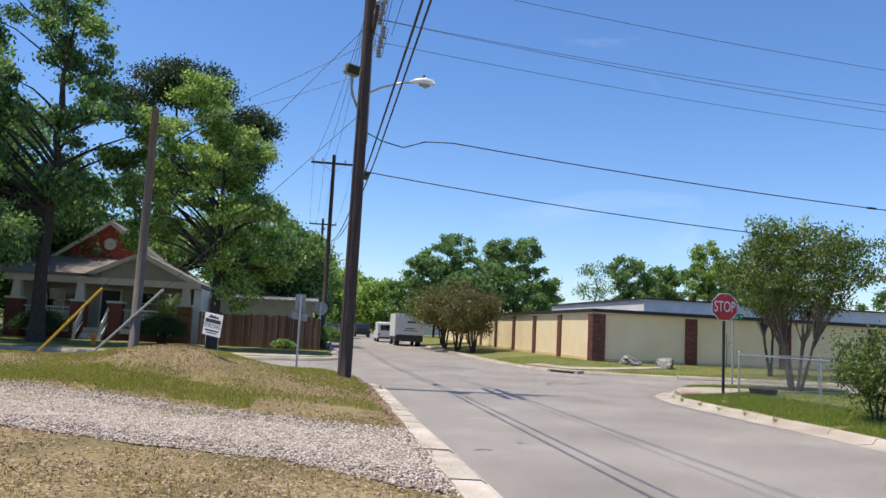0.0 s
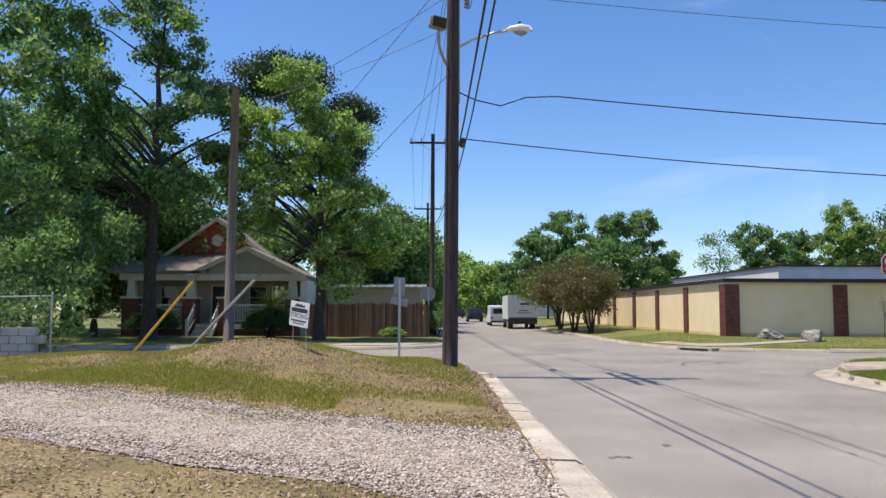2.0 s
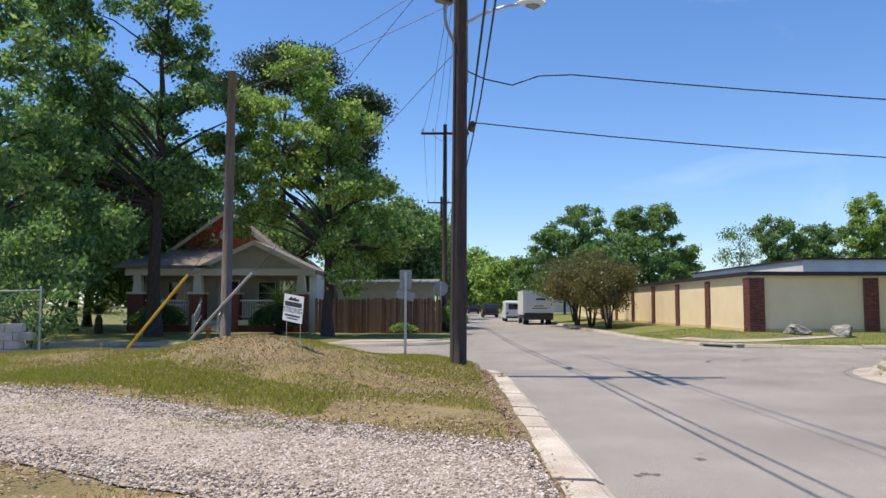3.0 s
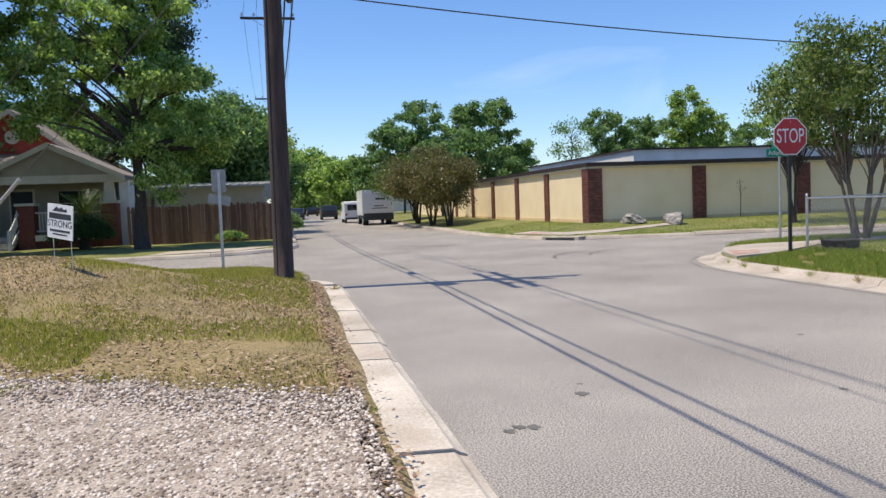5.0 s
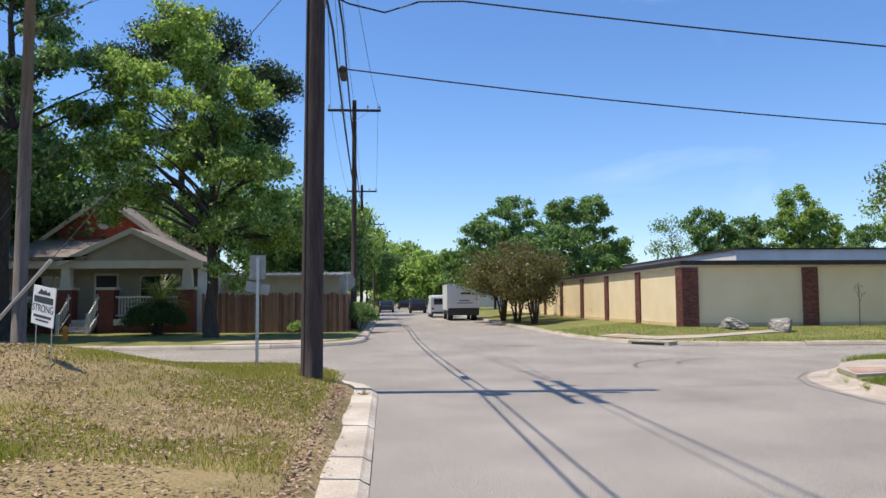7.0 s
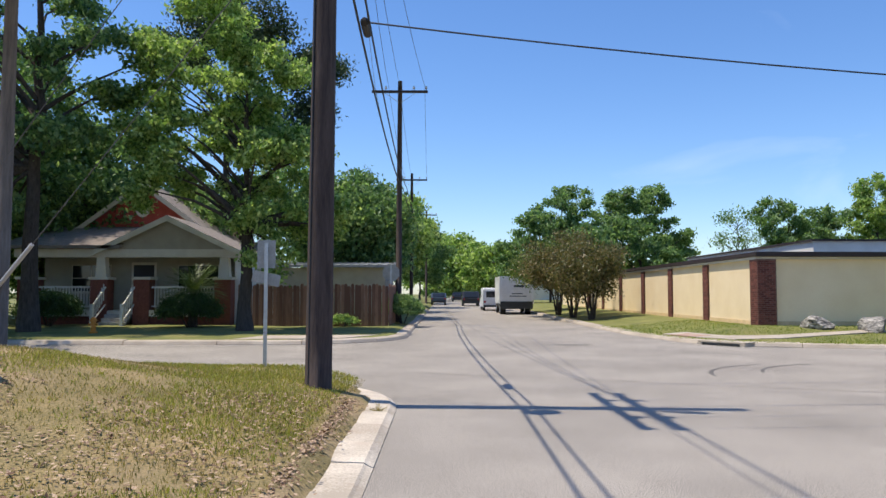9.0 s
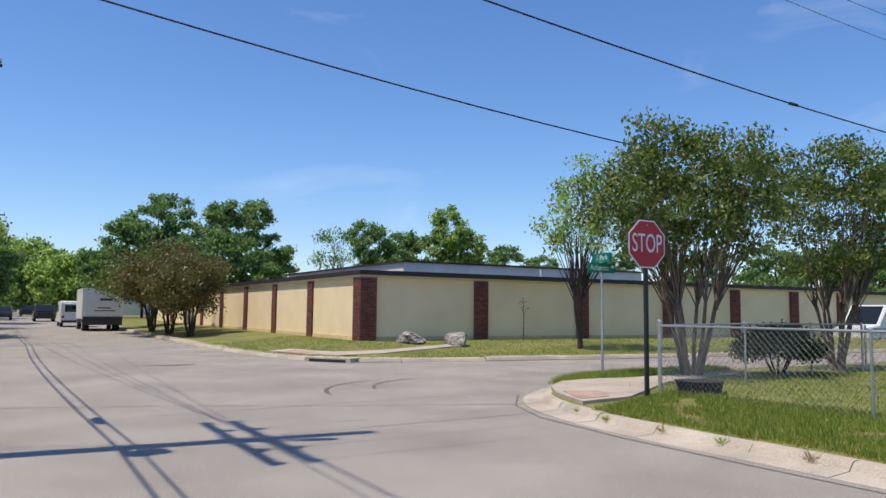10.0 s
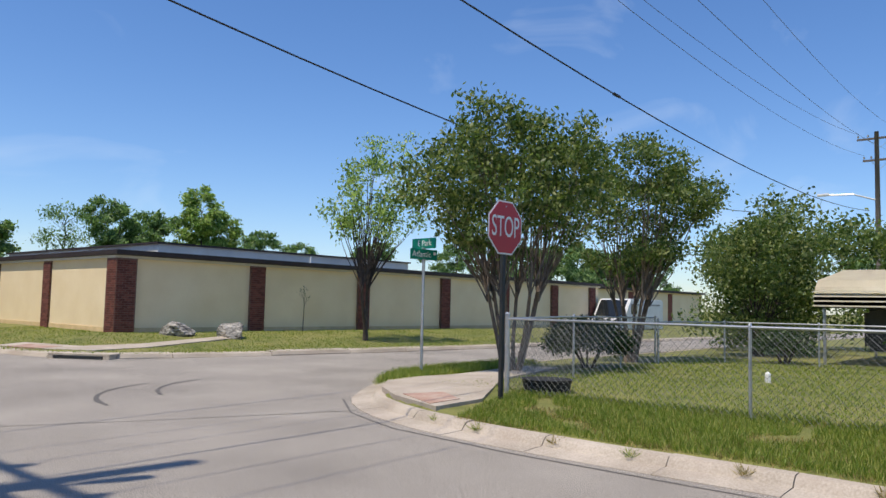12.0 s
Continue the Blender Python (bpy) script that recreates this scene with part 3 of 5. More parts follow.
# ---- bungalow with a porch ----
def bungalow():
    ob = root("bungalow", (0, 0, -0.18), "shaded tan bungalow with a gabled porch and red upper gable", "house")
    y0, y1, gz, fl = 42.6, 45.0, 0.3, 0.95
    part("wall", box(-13.6, -4.3, y1, 56.0, gz - 0.2, 3.4), SIDING, ob)
    part("porch_floor", box(-13.7, -4.4, y0, y1 - 0.003, fl - 0.16, fl), TRIM, ob)
    part("porch_foundation", box(-13.5, -4.6, y0 + 0.1, y1 - 0.003, gz - 0.2, fl - 0.162), BRICK, ob, "brick porch foundation")
    # clapboards on the front wall
    for k in range(11):
        z = fl + 0.05 + k * 0.22
        bm = prism([(y1 - 0.028, z), (y1 - 0.004, z + 0.215), (y1 - 0.003, z)], -13.58, -4.32, "x")
        part("clapboard", bm, SIDING, ob)
    # piers and columns
    for x0, x1 in ((-13.5, -12.7), (-10.35, -9.62), (-8.5, -7.8), (-5.0, -4.3)):
        pier = part("brick_pier", box(x0, x1, y0 - 0.05, y0 + 0.65, gz - 0.2, 2.28, 0.01), BRICK, ob, "red brick porch pier")
        part("pier_cap", box(x0 - 0.07, x1 + 0.07, y0 - 0.12, y0 + 0.72, 2.282, 2.40, 0.015), TRIM, pier)
    for x in (-13.1, -9.98, -4.65):
        part("column", prism([(x - 0.24, 2.402), (x + 0.24, 2.402), (x + 0.17, 3.25), (x - 0.17, 3.25)], y0 + 0.1, y0 + 0.5), TRIM, ob)
    part("porch_beam", box(-13.7, -4.0, y0, y0 + 0.6, 3.25, 3.6, 0.01), TRIM, ob)
    part("porch_ceiling", box(-13.6, -4.1, y0 + 0.6, y1, 3.42, 3.5), TRIM, ob)
    # railings
    for xa, xb in ((-12.7, -10.35), (-7.8, -5.0)):
        rail = part("railing", box(xa, xb, y0 + 0.22, y0 + 0.32, 1.92, 2.0), RAIL_WHITE, ob, "white porch railing")
        part("bottom_rail", box(xa, xb, y0 + 0.24, y0 + 0.30, 1.10, 1.16), RAIL_WHITE, rail)
        n = int((xb - xa) / 0.13)
        for k in range(1, n):
            x = xa + (xb - xa) * k / n
            part("baluster", box(x - 0.02, x + 0.02, y0 + 0.25, y0 + 0.29, 1.16, 1.92), RAIL_WHITE, rail)
    part("skirt_board", box(-12.7, -10.35, y0 - 0.02, y0 + 0.1, fl - 0.25, fl + 0.02), TRIM, ob)
    part("skirt_board", box(-7.8, -5.0, y0 - 0.02, y0 + 0.1, fl - 0.25, fl + 0.02), TRIM, ob)
    # steps with slanting rails
    for k in range(4):
        part("step", box(-9.6, -8.52, y0 - 1.2 + 0.3 * k, y0 - 0.06, gz - 0.2, gz + 0.03 + 0.155 * k, 0.01), BLOCK, ob)
    for x in (-9.68, -8.44):
        r = part("stair_rail", tube([(x, y0 - 1.25, gz + 0.85), (x, y0 - 0.06, 1.95)], 0.045, 6), RAIL_WHITE, ob, "white slanting stair rail")
        part("lower_rail", tube([(x, y0 - 1.25, gz + 0.2), (x, y0 - 0.06, 1.2)], 0.035, 6), RAIL_WHITE, r)
        part("newel_post", box(x - 0.06, x + 0.06, y0 - 1.36, y0 - 1.24, gz - 0.1, gz + 0.95), RAIL_WHITE, r)
        for k in range(1, 7):
            y = y0 - 1.25 + 1.19 * k / 7
            part("baluster", box(x - 0.018, x + 0.018, y - 0.018, y + 0.018, gz + 0.2 + k * 0.143, gz + 0.85 + k * 0.157), RAIL_WHITE, r)
    # door and windows
    d = part("door", box(-9.45, -8.5, y1 - 0.07, y1 - 0.03, fl + 0.02, 3.0), DOOR_DARK, ob, "dark front door")
    part("frame", box(-9.55, -8.4, y1 - 0.055, y1 - 0.031, fl + 0.01, 3.12), TRIM, d)
    part("door_handle", tube([(-8.6, y1 - 0.13, 1.95), (-8.6, y1 - 0.07, 1.95)], 0.03), GALV, d)
    for xa, xb in ((-12.3, -10.5), (-7.4, -5.5)):
        w = part("window", box(xa, xb, y1 - 0.075, y1 - 0.03, 1.75, 3.0), TRIM, ob, "dark double window")
        half = (xa + xb) / 2
        for a, b in ((xa + 0.04, half - 0.02), (half + 0.02, xb - 0.04)):
            part("pane", box(a, b, y1 - 0.082, y1 - 0.076, 2.40, 2.97), GLASS, w)
            part("pane", box(a, b, y1 - 0.082, y1 - 0.076, 1.79, 2.37), GLASS, w)
        part("sill", box(xa - 0.08, xb + 0.08, y1 - 0.14, y1 - 0.03, 1.68, 1.748), TRIM, w)

    def gable(x0, x1, za, zb, yf, yb, face, name, over):
        xm = (x0 + x1) / 2
        part(name, prism([(x0, za), (x1, za), (xm, zb)], yf, yf + 0.12), face, ob)
        for s, xe in ((-1, x0), (1, x1)):
            run, rise = xm - xe, zb - za
            ex, ez = xe + s * over, za - abs(over * rise / run)
            part("roof", prism([(ex, ez), (xm, zb), (xm, zb + 0.16), (ex, ez + 0.16)], yf - 0.35, yb), SHINGLE, ob)
            part("bargeboard", prism([(ex, ez - 0.10), (xm, zb - 0.10), (xm, zb + 0.14), (ex, ez + 0.14)], yf - 0.40, yf - 0.352), TRIM, ob)
    gable(-9.75, -4.3, 3.602, 4.9, y0 + 0.05, y1 + 2.5, SIDING, "porch_gable", 0.45)
    gable(-14.3, -5.0, 3.5, 6.9, y1 + 1.4, 56.3, GABLE_RED, "upper_gable", 0.5)
    part("porch_roof", prism([(y0 - 0.35, 3.601), (y1 + 1.4, 4.75), (y1 + 1.4, 4.9), (y0 - 0.35, 3.75)], -14.2, -9.0, "x"), SHINGLE, ob, "grey-brown shingle porch roof")
    v = part("round_vent", tube([(-9.65, y1 + 1.34, 5.7), (-9.65, y1 + 1.42, 5.7)], 0.28, 18), GABLE_RED, ob)
    part("vent_rim", tube([(-9.65, y1 + 1.32, 5.7), (-9.65, y1 + 1.40, 5.7)], [0.34, 0.3], 18), TRIM, v)
    part("downpipe", tube([(-4.24, y0 + 0.7, 3.4), (-4.24, y0 + 0.7, gz)], 0.045), WHITE, ob)
    part("side_wall_board", box(-4.298, -3.9, y0 + 0.62, y1 + 4, gz - 0.2, 3.3), WHITE, ob, "white board siding")
    part("mailbox", box(-10.9, -10.65, y1 - 0.2, y1 - 0.03, 2.1, 2.35, 0.02), BLACK, ob)


bungalow()


def board_fence():
    ob = root("board_fence", (0, 0, 0), "tall brown weathered wooden privacy fence", "fence")
    y = 41.5
    x = -3.6
    data = []
    for k in range(4):
        h = 1.72 + 0.03 * k
        bm = prism([(-0.068, 0), (0.068, 0), (0.068, h - 0.06), (0.03, h), (-0.03, h), (-0.068, h - 0.06)], -0.012, 0.012)
        me = bpy.data.meshes.new("board")
        bm.to_mesh(me)
        bm.free()
        me.materials.append(FENCE_WOOD)
        data.append(me)
    while x < 2.55:
        b = link("board", random.choice(data), None, ob)
        b.matrix_basis = pose(x, y + random.uniform(-0.008, 0.008), land(x, y) - 0.05, 0, random.uniform(-0.8, 0.8), 0)
        x += 0.142
    for j in range(55):
        b = link("board", random.choice(data), None, ob)
        b.matrix_basis = pose(2.6, y + 0.1 + 0.142 * j, land(2.6, y) - 0.05, 0, 0, 90)
    for z in (0.55, 1.6):
        part("rail", box(-3.6, 2.55, y + 0.015, y + 0.06, z, z + 0.09), FENCE_WOOD, ob)


board_fence()


def shed():
    ob = root("shed", (0, 0, 0), "tan outbuilding with a pale metal roof behind the fence", "shed")
    part("wall", box(-3.2, 2.1, 46.0, 52.0, 0.2, 2.75), SIDING, ob)
    part("roof", prism([(45.6, 2.75), (52.4, 3.15), (52.4, 3.25), (45.6, 2.87)], -3.6, 2.4, "x"), SIGN_BACK, ob)
    for k in range(14):
        x = -3.5 + k * 0.44
        part("roof_rib", prism([(45.58, 2.872), (52.4, 3.252), (52.4, 3.29), (45.58, 2.91)], x, x + 0.04, "x"), SIGN_BACK, ob)


shed()


def far_house(at, w, h, label):
    ob = root("house", at, label, "house")
    part("wall", box(-w / 2, w / 2, 0, 9, -0.3, h), PARAPET, ob)
    part("roof", prism([(-0.6, h), (4.5, h + 2.6), (9.6, h)], -w / 2 - 0.5, w / 2 + 0.5, "x"), ROOFING, ob)
    part("chimney", box(w * 0.22, w * 0.22 + 0.9, 3.5, 4.4, h, h + 3.6), BRICK, ob)
    for x in (-w * 0.3, 0, w * 0.3):
        wd = part("window", box(x - 0.5, x + 0.5, -0.04, 0.05, h - 2.2, h - 0.8), WHITE, ob)
        part("pane", box(x - 0.42, x + 0.42, -0.05, -0.042, h - 2.1, h - 0.9), GLASS, wd)


far_house((25.0, 128.0, 0.6), 13.0, 5.2, "pale two-storey house with a dark roof down the street")


# ---- utility poles and wires ----
PX, PY = 3.14, 20.03


def crossarm(parent, x, y, z, length, along, mat_arm):
    a = box(-0.05, 0.05, -length / 2, length / 2, -0.06, 0.06, 0.008)
    arm = part("crossarm", a, mat_arm, parent)
    arm.matrix_basis = pose(x, y, z, 0, 0, 0 if along == "y" else 90)
    for k in (-0.47, -0.25, 0.25, 0.47):
        bm = bmesh.new()
        add_tube(bm, [(0, k * length, 0.06), (0, k * length, 0.16)], 0.015, 6)
        add_tube(bm, [(0, k * length, 0.13), (0, k * length, 0.17), (0, k * length, 0.2), (0, k * length, 0.26)], [0.05, 0.065, 0.04, 0.045], 10)
        part("insulator", bm, SIGN_BACK, arm)
    for s in (-1, 1):
        part("brace", tube([(0.06, s * length * 0.27, -0.05), (0.06, 0, -0.55)], 0.012, 5), GALV, arm)
    return arm


def main_pole():
    z0 = land(PX, PY)
    ob = root("utility_pole", (PX, PY, z0 - 0.02), "tall dark creosoted wooden utility pole beside the kerb", "utility pole")
    n = 12
    pts = [(0.09 * k / n, 0, -0.4 + 14.1 * k / n) for k in range(n + 1)]
    part("pole", tube(pts, [0.185 - 0.06 * k / n for k in range(n + 1)], 18), POLE_WOOD, ob, smooth=True)
    crossarm(ob, 0.2, 0, 9.3, 3.2, "y", POLE_WOOD)
    crossarm(ob, 0.2, 0, 10.25, 3.2, "y", POLE_WOOD)
    # cutouts hung under the arms
    for z in (9.0, 9.95):
        for y in (-0.7, 0.0, 0.75):
            bm = bmesh.new()
            add_tube(bm, [(0.42, y, z + 0.18), (0.44, y, z - 0.16)], [0.045, 0.045], 8)
            for k in range(4):
                add_tube(bm, [(0.42, y, z + 0.13 - 0.08 * k), (0.42, y, z + 0.11 - 0.08 * k)], 0.075, 10)
            add_tube(bm, [(0.2, y, z + 0.25), (0.42, y, z + 0.16)], 0.014, 5)
            add_tube(bm, [(0.42, y, z + 0.2), (0.56, y, z + 0.1), (0.5, y, z - 0.15)], 0.012, 5)
            part("fuse_cutout", bm, SIGN_BACK, ob, "grey fuse cutout")
    # floodlight on a bent pipe
    fl = part("floodlight", box(-0.22, 0.2, -0.16, 0.16, -0.13, 0.15, 0.04), SIGN_BACK, ob, "grey boxy floodlight")
    fl.matrix_basis = pose(-0.30, -0.35, 8.02, 12, 8, 15)
    part("glass", box(-0.17, 0.15, -0.175, -0.162, -0.1, 0.12), GLASS, fl)
    part("floodlight_bracket", tube([(-0.30, -0.35, 7.88), (-0.29, -0.35, 7.55), (-0.24, -0.3, 7.35), (-0.1, -0.1, 7.12), (0.0, 0.0, 7.08)], 0.035, 8), SIGN_BACK, ob)
    # street lamp
    part("lamp_arm", tube([(0.1, 0, 7.52), (0.5, -0.1, 7.72), (1.0, -0.22, 7.86), (1.36, -0.3, 7.89)], 0.032, 8), GALV, ob)
    bm = bmesh.new()
    add_tube(bm, [(0, 0, 0), (0.12, 0, 0.03), (0.35, 0, 0.04), (0.55, 0, 0.0), (0.62, 0, -0.03)], [0.04, 0.07, 0.10, 0.085, 0.03], 12)
    head = part("lamp_head", bm, WHITE, ob, "white cobra-head street lamp", True)
    head.matrix_basis = pose(1.29, -0.28, 7.90, 0, 2, -15)
    bm = bmesh.new()
    add_tube(bm, [(0.2, 0, -0.04), (0.38, 0, -0.09), (0.5, 0, -0.06)], [0.04, 0.075, 0.04], 10)
    part("lens", bm, SIGN_BACK, head)
    part("photocell", tube([(0.32, 0, 0.13), (0.32, 0, 0.19)], 0.035), BLACK, head)
    part("ground_wire", tube([(-0.11, -0.14, 0), (-0.08, -0.12, 6.0), (-0.02, -0.1, 9.0)], 0.012, 5), BLACK, ob)
    part("riser", tube([(0.2, -0.04, 6.2), (0.19, -0.04, 9.2)], 0.025, 6), SIGN_BACK, ob)
    return ob


main_pole()


def street_pole(at, height, mat_pole, arms, label, r=0.15, group="utility poles along the street"):
    ob = root("utility_pole", (*at, land(*at)), label, "utility pole", group)
    part("pole", tube([(0, 0, -0.3), (0.02, 0, height * 0.5), (0.03, 0, height)], [r, r * 0.86, r * 0.7], 12), mat_pole, ob, smooth=True)
    for z, along, ln in arms:
        crossarm(ob, 0.03, -0.15, z, ln, along, mat_pole)
    return ob


street_pole((2.73, 46.0), 11.6, POLE_WOOD, ((11.05, "x", 2.7),), "tall wooden utility pole with a crossarm")
street_pole((2.32, 71.0), 11.0, POLE_WOOD, ((10.45, "x", 2.5),), "distant wooden utility pole with a crossarm")
street_pole((2.87, 102.0), 11.2, POLE_WOOD, ((10.7, "x", 2.5),), "distant wooden utility pole with a crossarm")
street_pole((17.2, 97.0), 9.6, POLE_WOOD, (), "short dark wooden pole among trees")
p3 = street_pole((-2.62, 22.5), 7.1, POLE_GREY, (), "weathered grey leaning utility pole with guy wires", 0.14, "")
rp = street_pole((55.0, 23.7), 12.2, POLE_GREY, ((11.8, "y", 2.4), (10.5, "y", 1.8)), "weathered utility pole with a street lamp beyond the carport", 0.17, "")
part("lamp_arm", tube([(0, 0, 8.1), (-0.3, 1.2, 8.5), (-0.4, 2.6, 8.55)], 0.05, 6), GALV, rp)
part("lamp_head", box(-0.52, -0.28, 2.5, 3.2, 8.5, 8.66, 0.04), WHITE, rp)


def wire(name, points, r, label, material=None, sides=5):
    bm = tube(points, r, sides)
    ob = part(name, bm, material or CABLE)
    return tagged(ob, label, "cable")


def sag(a, b, drop, n=14):
    a, b = Vector(a), Vector(b)
    return [a.lerp(b, k / n) - Vector((0, 0, 4 * drop * (k / n) * (1 - k / n))) for k in range(n + 1)]


c6, s6 = math.cos(radians(6)), math.sin(radians(6))
wire("service_cable", [(3.52 + u * c6, 22.4 + u * s6, 6.119 - 0.08515 * u + 0.00234 * u * u) for u in [0.05 + 1.8 * k for k in range(23)]], 0.016, "thick black service cable sagging over the street")
c4, s4 = math.cos(radians(4)), math.sin(radians(4))
up = [(PX + 0.15, PY, 6.72), (PX + 0.6, PY + 0.03, 6.52), (PX + 1.2, PY + 0.08, 6.40), (PX + 1.8, PY + 0.12, 6.62)]
up += [(3.3 + u * c4, PY + u * s4, 6.847 - 0.08044 * u + 0.00182 * u * u) for u in [2.4 + 2.0 * k for k in range(24)]]
wire("service_cable", up, 0.016, "thick black service cable across the street")
wire("cable_clamp", [(3.3 + u * c4, PY + u * s4, 6.03) for u in (15.8, 16.1)], 0.035, "small black clamp on the overhead cable")
for dx, z, zb, r in ((0.33, 6.05, 7.2, 0.021), (0.50, 6.1, 8.3, 0.018)):
    wire("telephone_cable", sag((PX + dx, -40.0, zb), (PX + dx, PY, z), 0.45), r, "thick black cable running along the street")
    wire("telephone_cable", sag((PX + dx, PY, z), (2.6 + dx, 46.0, z + 0.5), 0.5), r, "thick black cable running along the street")
    wire("telephone_cable", sag((2.6 + dx, 46.0, z + 0.5), (2.6 + dx, 102.0, z + 0.5), 0.8), r, "thick black cable running along the street")
wire("splice_case", [(3.52, 21.95, 6.02), (3.52, 22.05, 6.0), (3.52, 22.55, 5.98), (3.52, 22.65, 6.0)], [0.03, 0.08, 0.08, 0.03], "black cable splice case hung on the telephone cables", sides=10)
for k, (dx, za) in enumerate(((0.9, 10.4), (0.35, 9.5), (1.45, 9.45))):
    wire("power_line", sag((PX + dx, -40.0, za + 0.6), (PX + 0.3 + 0.2 * k, PY, za), 0.7), 0.009, "thin overhead power line", THIN_WIRE)
for k, dx in enumerate((-1.2, -0.55, 0.0, 1.2)):
    wire("power_line", sag((PX + 0.1, PY - 0.4 * k + 0.5, 10.6), (2.76 + dx, 45.85, 11.5), 0.5), 0.009, "thin overhead power line", THIN_WIRE)
    wire("power_line", sag((2.76 + dx, 45.85, 11.5), (2.35 + dx, 70.85, 10.9), 0.5), 0.009, "thin overhead power line", THIN_WIRE)
for (ya, za), (yb, zb) in zip(((-1.5, 10.5), (-0.75, 9.55), (0.8, 9.55), (1.5, 10.5)), ((-1.0, 12.25), (-0.8, 10.95), (0.8, 10.95), (1.1, 12.25))):
    wire("power_line", sag((PX + 0.2, PY + ya, za), (55.03, 23.55 + yb, zb), 1.3, 22), 0.008, "thin overhead power line", THIN_WIRE)
wire("guy_wire", sag((-2.72, 22.5, 6.9), (PX, PY, 8.3), 0.15), 0.008, "thin guy wire between two poles", THIN_WIRE)
wire("guy_wire", sag((-2.72, 22.5, 6.6), (PX, PY, 9.1), 0.1), 0.008, "thin guy wire between two poles", THIN_WIRE)


def guy(foot, head, guard_to, material, label):
    ob = root("guy_anchor", (0, 0, 0), label, "guy wire")
    f, h = Vector((*foot, land(*foot) - 0.03)), Vector(head)
    part("strand", tube([f, h], 0.008, 5), THIN_WIRE, ob)
    part("guard", tube([f.lerp(h, 0.01), f.lerp(h, guard_to)], 0.035, 8), material, ob)


guy((-5.3, 22.9), (PX, PY, 9.6), 0.21, YELLOW, "yellow plastic guard on a slanting guy wire")
guy((-3.92, 22.9), (PX, PY, 7.2), 0.29, GUARD, "pale grey guard on a slanting guy wire")


# ---- signs ----
def letters(text, size, material, parent, m, wide=0.0, name="lettering"):
    cu = bpy.data.curves.new(name, "FONT")
    cu.body, cu.size, cu.align_x, cu.align_y, cu.extrude = text, size, "CENTER", "CENTER", 0.0015
    tmp = bpy.data.objects.new(name, cu)
    scene.collection.objects.link(tmp)
    dg = bpy.context.evaluated_depsgraph_get()
    me = bpy.data.meshes.new_from_object(tmp.evaluated_get(dg))
    bpy.data.objects.remove(tmp)
    me.materials.clear()
    ob = link(name, me, material, parent)
    k = wide / (max(v.co.x for v in me.vertices) - min(v.co.x for v in me.vertices)) if wide else 1.0
    ob.matrix_basis = m @ Matrix.Diagonal((k, 1, 1, 1))
    return ob


def octagon(r, y0, y1):
    return prism([(r * math.cos(radians(22.5 + 45 * k)), r * math.sin(radians(22.5 + 45 * k))) for k in range(8)], y0, y1)


def stop_sign():
    x, y = 13.51, 19.79
    z = land(x, y)
    ob = root("stop_sign", (x, y, z), "red octagonal stop sign on a black steel post", "stop sign", turn=-1)
    bm = box(-0.032, 0.032, -0.028, 0.028, -0.3, 2.76 - z + 0.1, 0.006)
    part("post", bm, BLACK, ob, "black square steel post")
    cz = 2.61 - z
    border = part("border", octagon(0.412, -0.036, -0.031), WHITE, ob)
    border.location.z = cz
    face = part("face", octagon(0.388, -0.041, -0.037), RED, ob)
    face.location.z = cz
    letters("STOP", 0.42, WHITE, face, pose(0, -0.043, 0.0, 90, 0, 0), 0.62)
    part("bolt", tube([(0, -0.05, 0.3), (0, -0.04, 0.3)], 0.01), GALV, face)


stop_sign()


def street_name():
    x, y = 16.02, 23.66
    z = land(x, y)
    ob = root("street_name_sign", (x, y, z), "two green street name blades on a galvanised post", "street sign")
    part("post", tube([(0, 0, -0.3), (0, 0, 2.36 - z + 0.05)], 0.03, 10), GALV, ob)
    lo = part("lower_blade", box(-0.36, 0.36, -0.006, 0.006, -0.105, 0.105, 0.003), GREEN_SIGN, ob)
    lo.matrix_basis = pose(0, 0, 2.50 - z, 0, 0, -5)
    letters("Atlantic", 0.17, WHITE, lo, pose(-0.06, -0.008, 0.0, 90, 0, 0), 0.50)
    part("small_plate", box(0.255, 0.32, -0.009, -0.0065, 0.0, 0.06), WHITE, lo)
    hi = part("upper_blade", box(-0.36, 0.36, -0.006, 0.006, -0.105, 0.105, 0.003), GREEN_SIGN, ob)
    hi.matrix_basis = pose(0, 0, 2.72 - z, 0, 0, -96)
    letters("E Park", 0.16, WHITE, hi, pose(0.02, -0.008, 0.0, 90, 0, 0))
    part("bracket", box(-0.03, 0.03, -0.03, 0.03, 2.37 - z, 2.40 - z), GALV, ob)
    part("bracket", box(-0.03, 0.03, -0.03, 0.03, 2.605 - z, 2.635 - z), GALV, ob)


street_name()


def back_sign():
    x, y = 1.87, 22.4
    z = land(x, y)
    ob = root("road_sign", (x, y, z), "grey back of a rectangular sign on a galvanised channel post", "road sign", turn=8)
    part("post", box(-0.03, 0.03, -0.02, 0.02, -0.3, 2.35 - z), GALV, ob)
    part("plate", box(-0.15, 0.15, 0.022, 0.026, 1.93 - z, 2.40 - z, 0.001), SIGN_BACK, ob)
    ar = part("arrow_plate", box(-0.23, 0.23, 0.022, 0.026, -0.1, 0.1, 0.001), SIGN_BACK, ob, "small grey tilted plate")
    ar.matrix_basis = pose(0.0, 0.004, 1.76 - z, 0, 12, 0)
    for h in (2.02, 2.32):
        part("bolt", tube([(0, -0.03, h - z), (0, -0.018, h - z)], 0.012), GALV, ob)


back_sign()


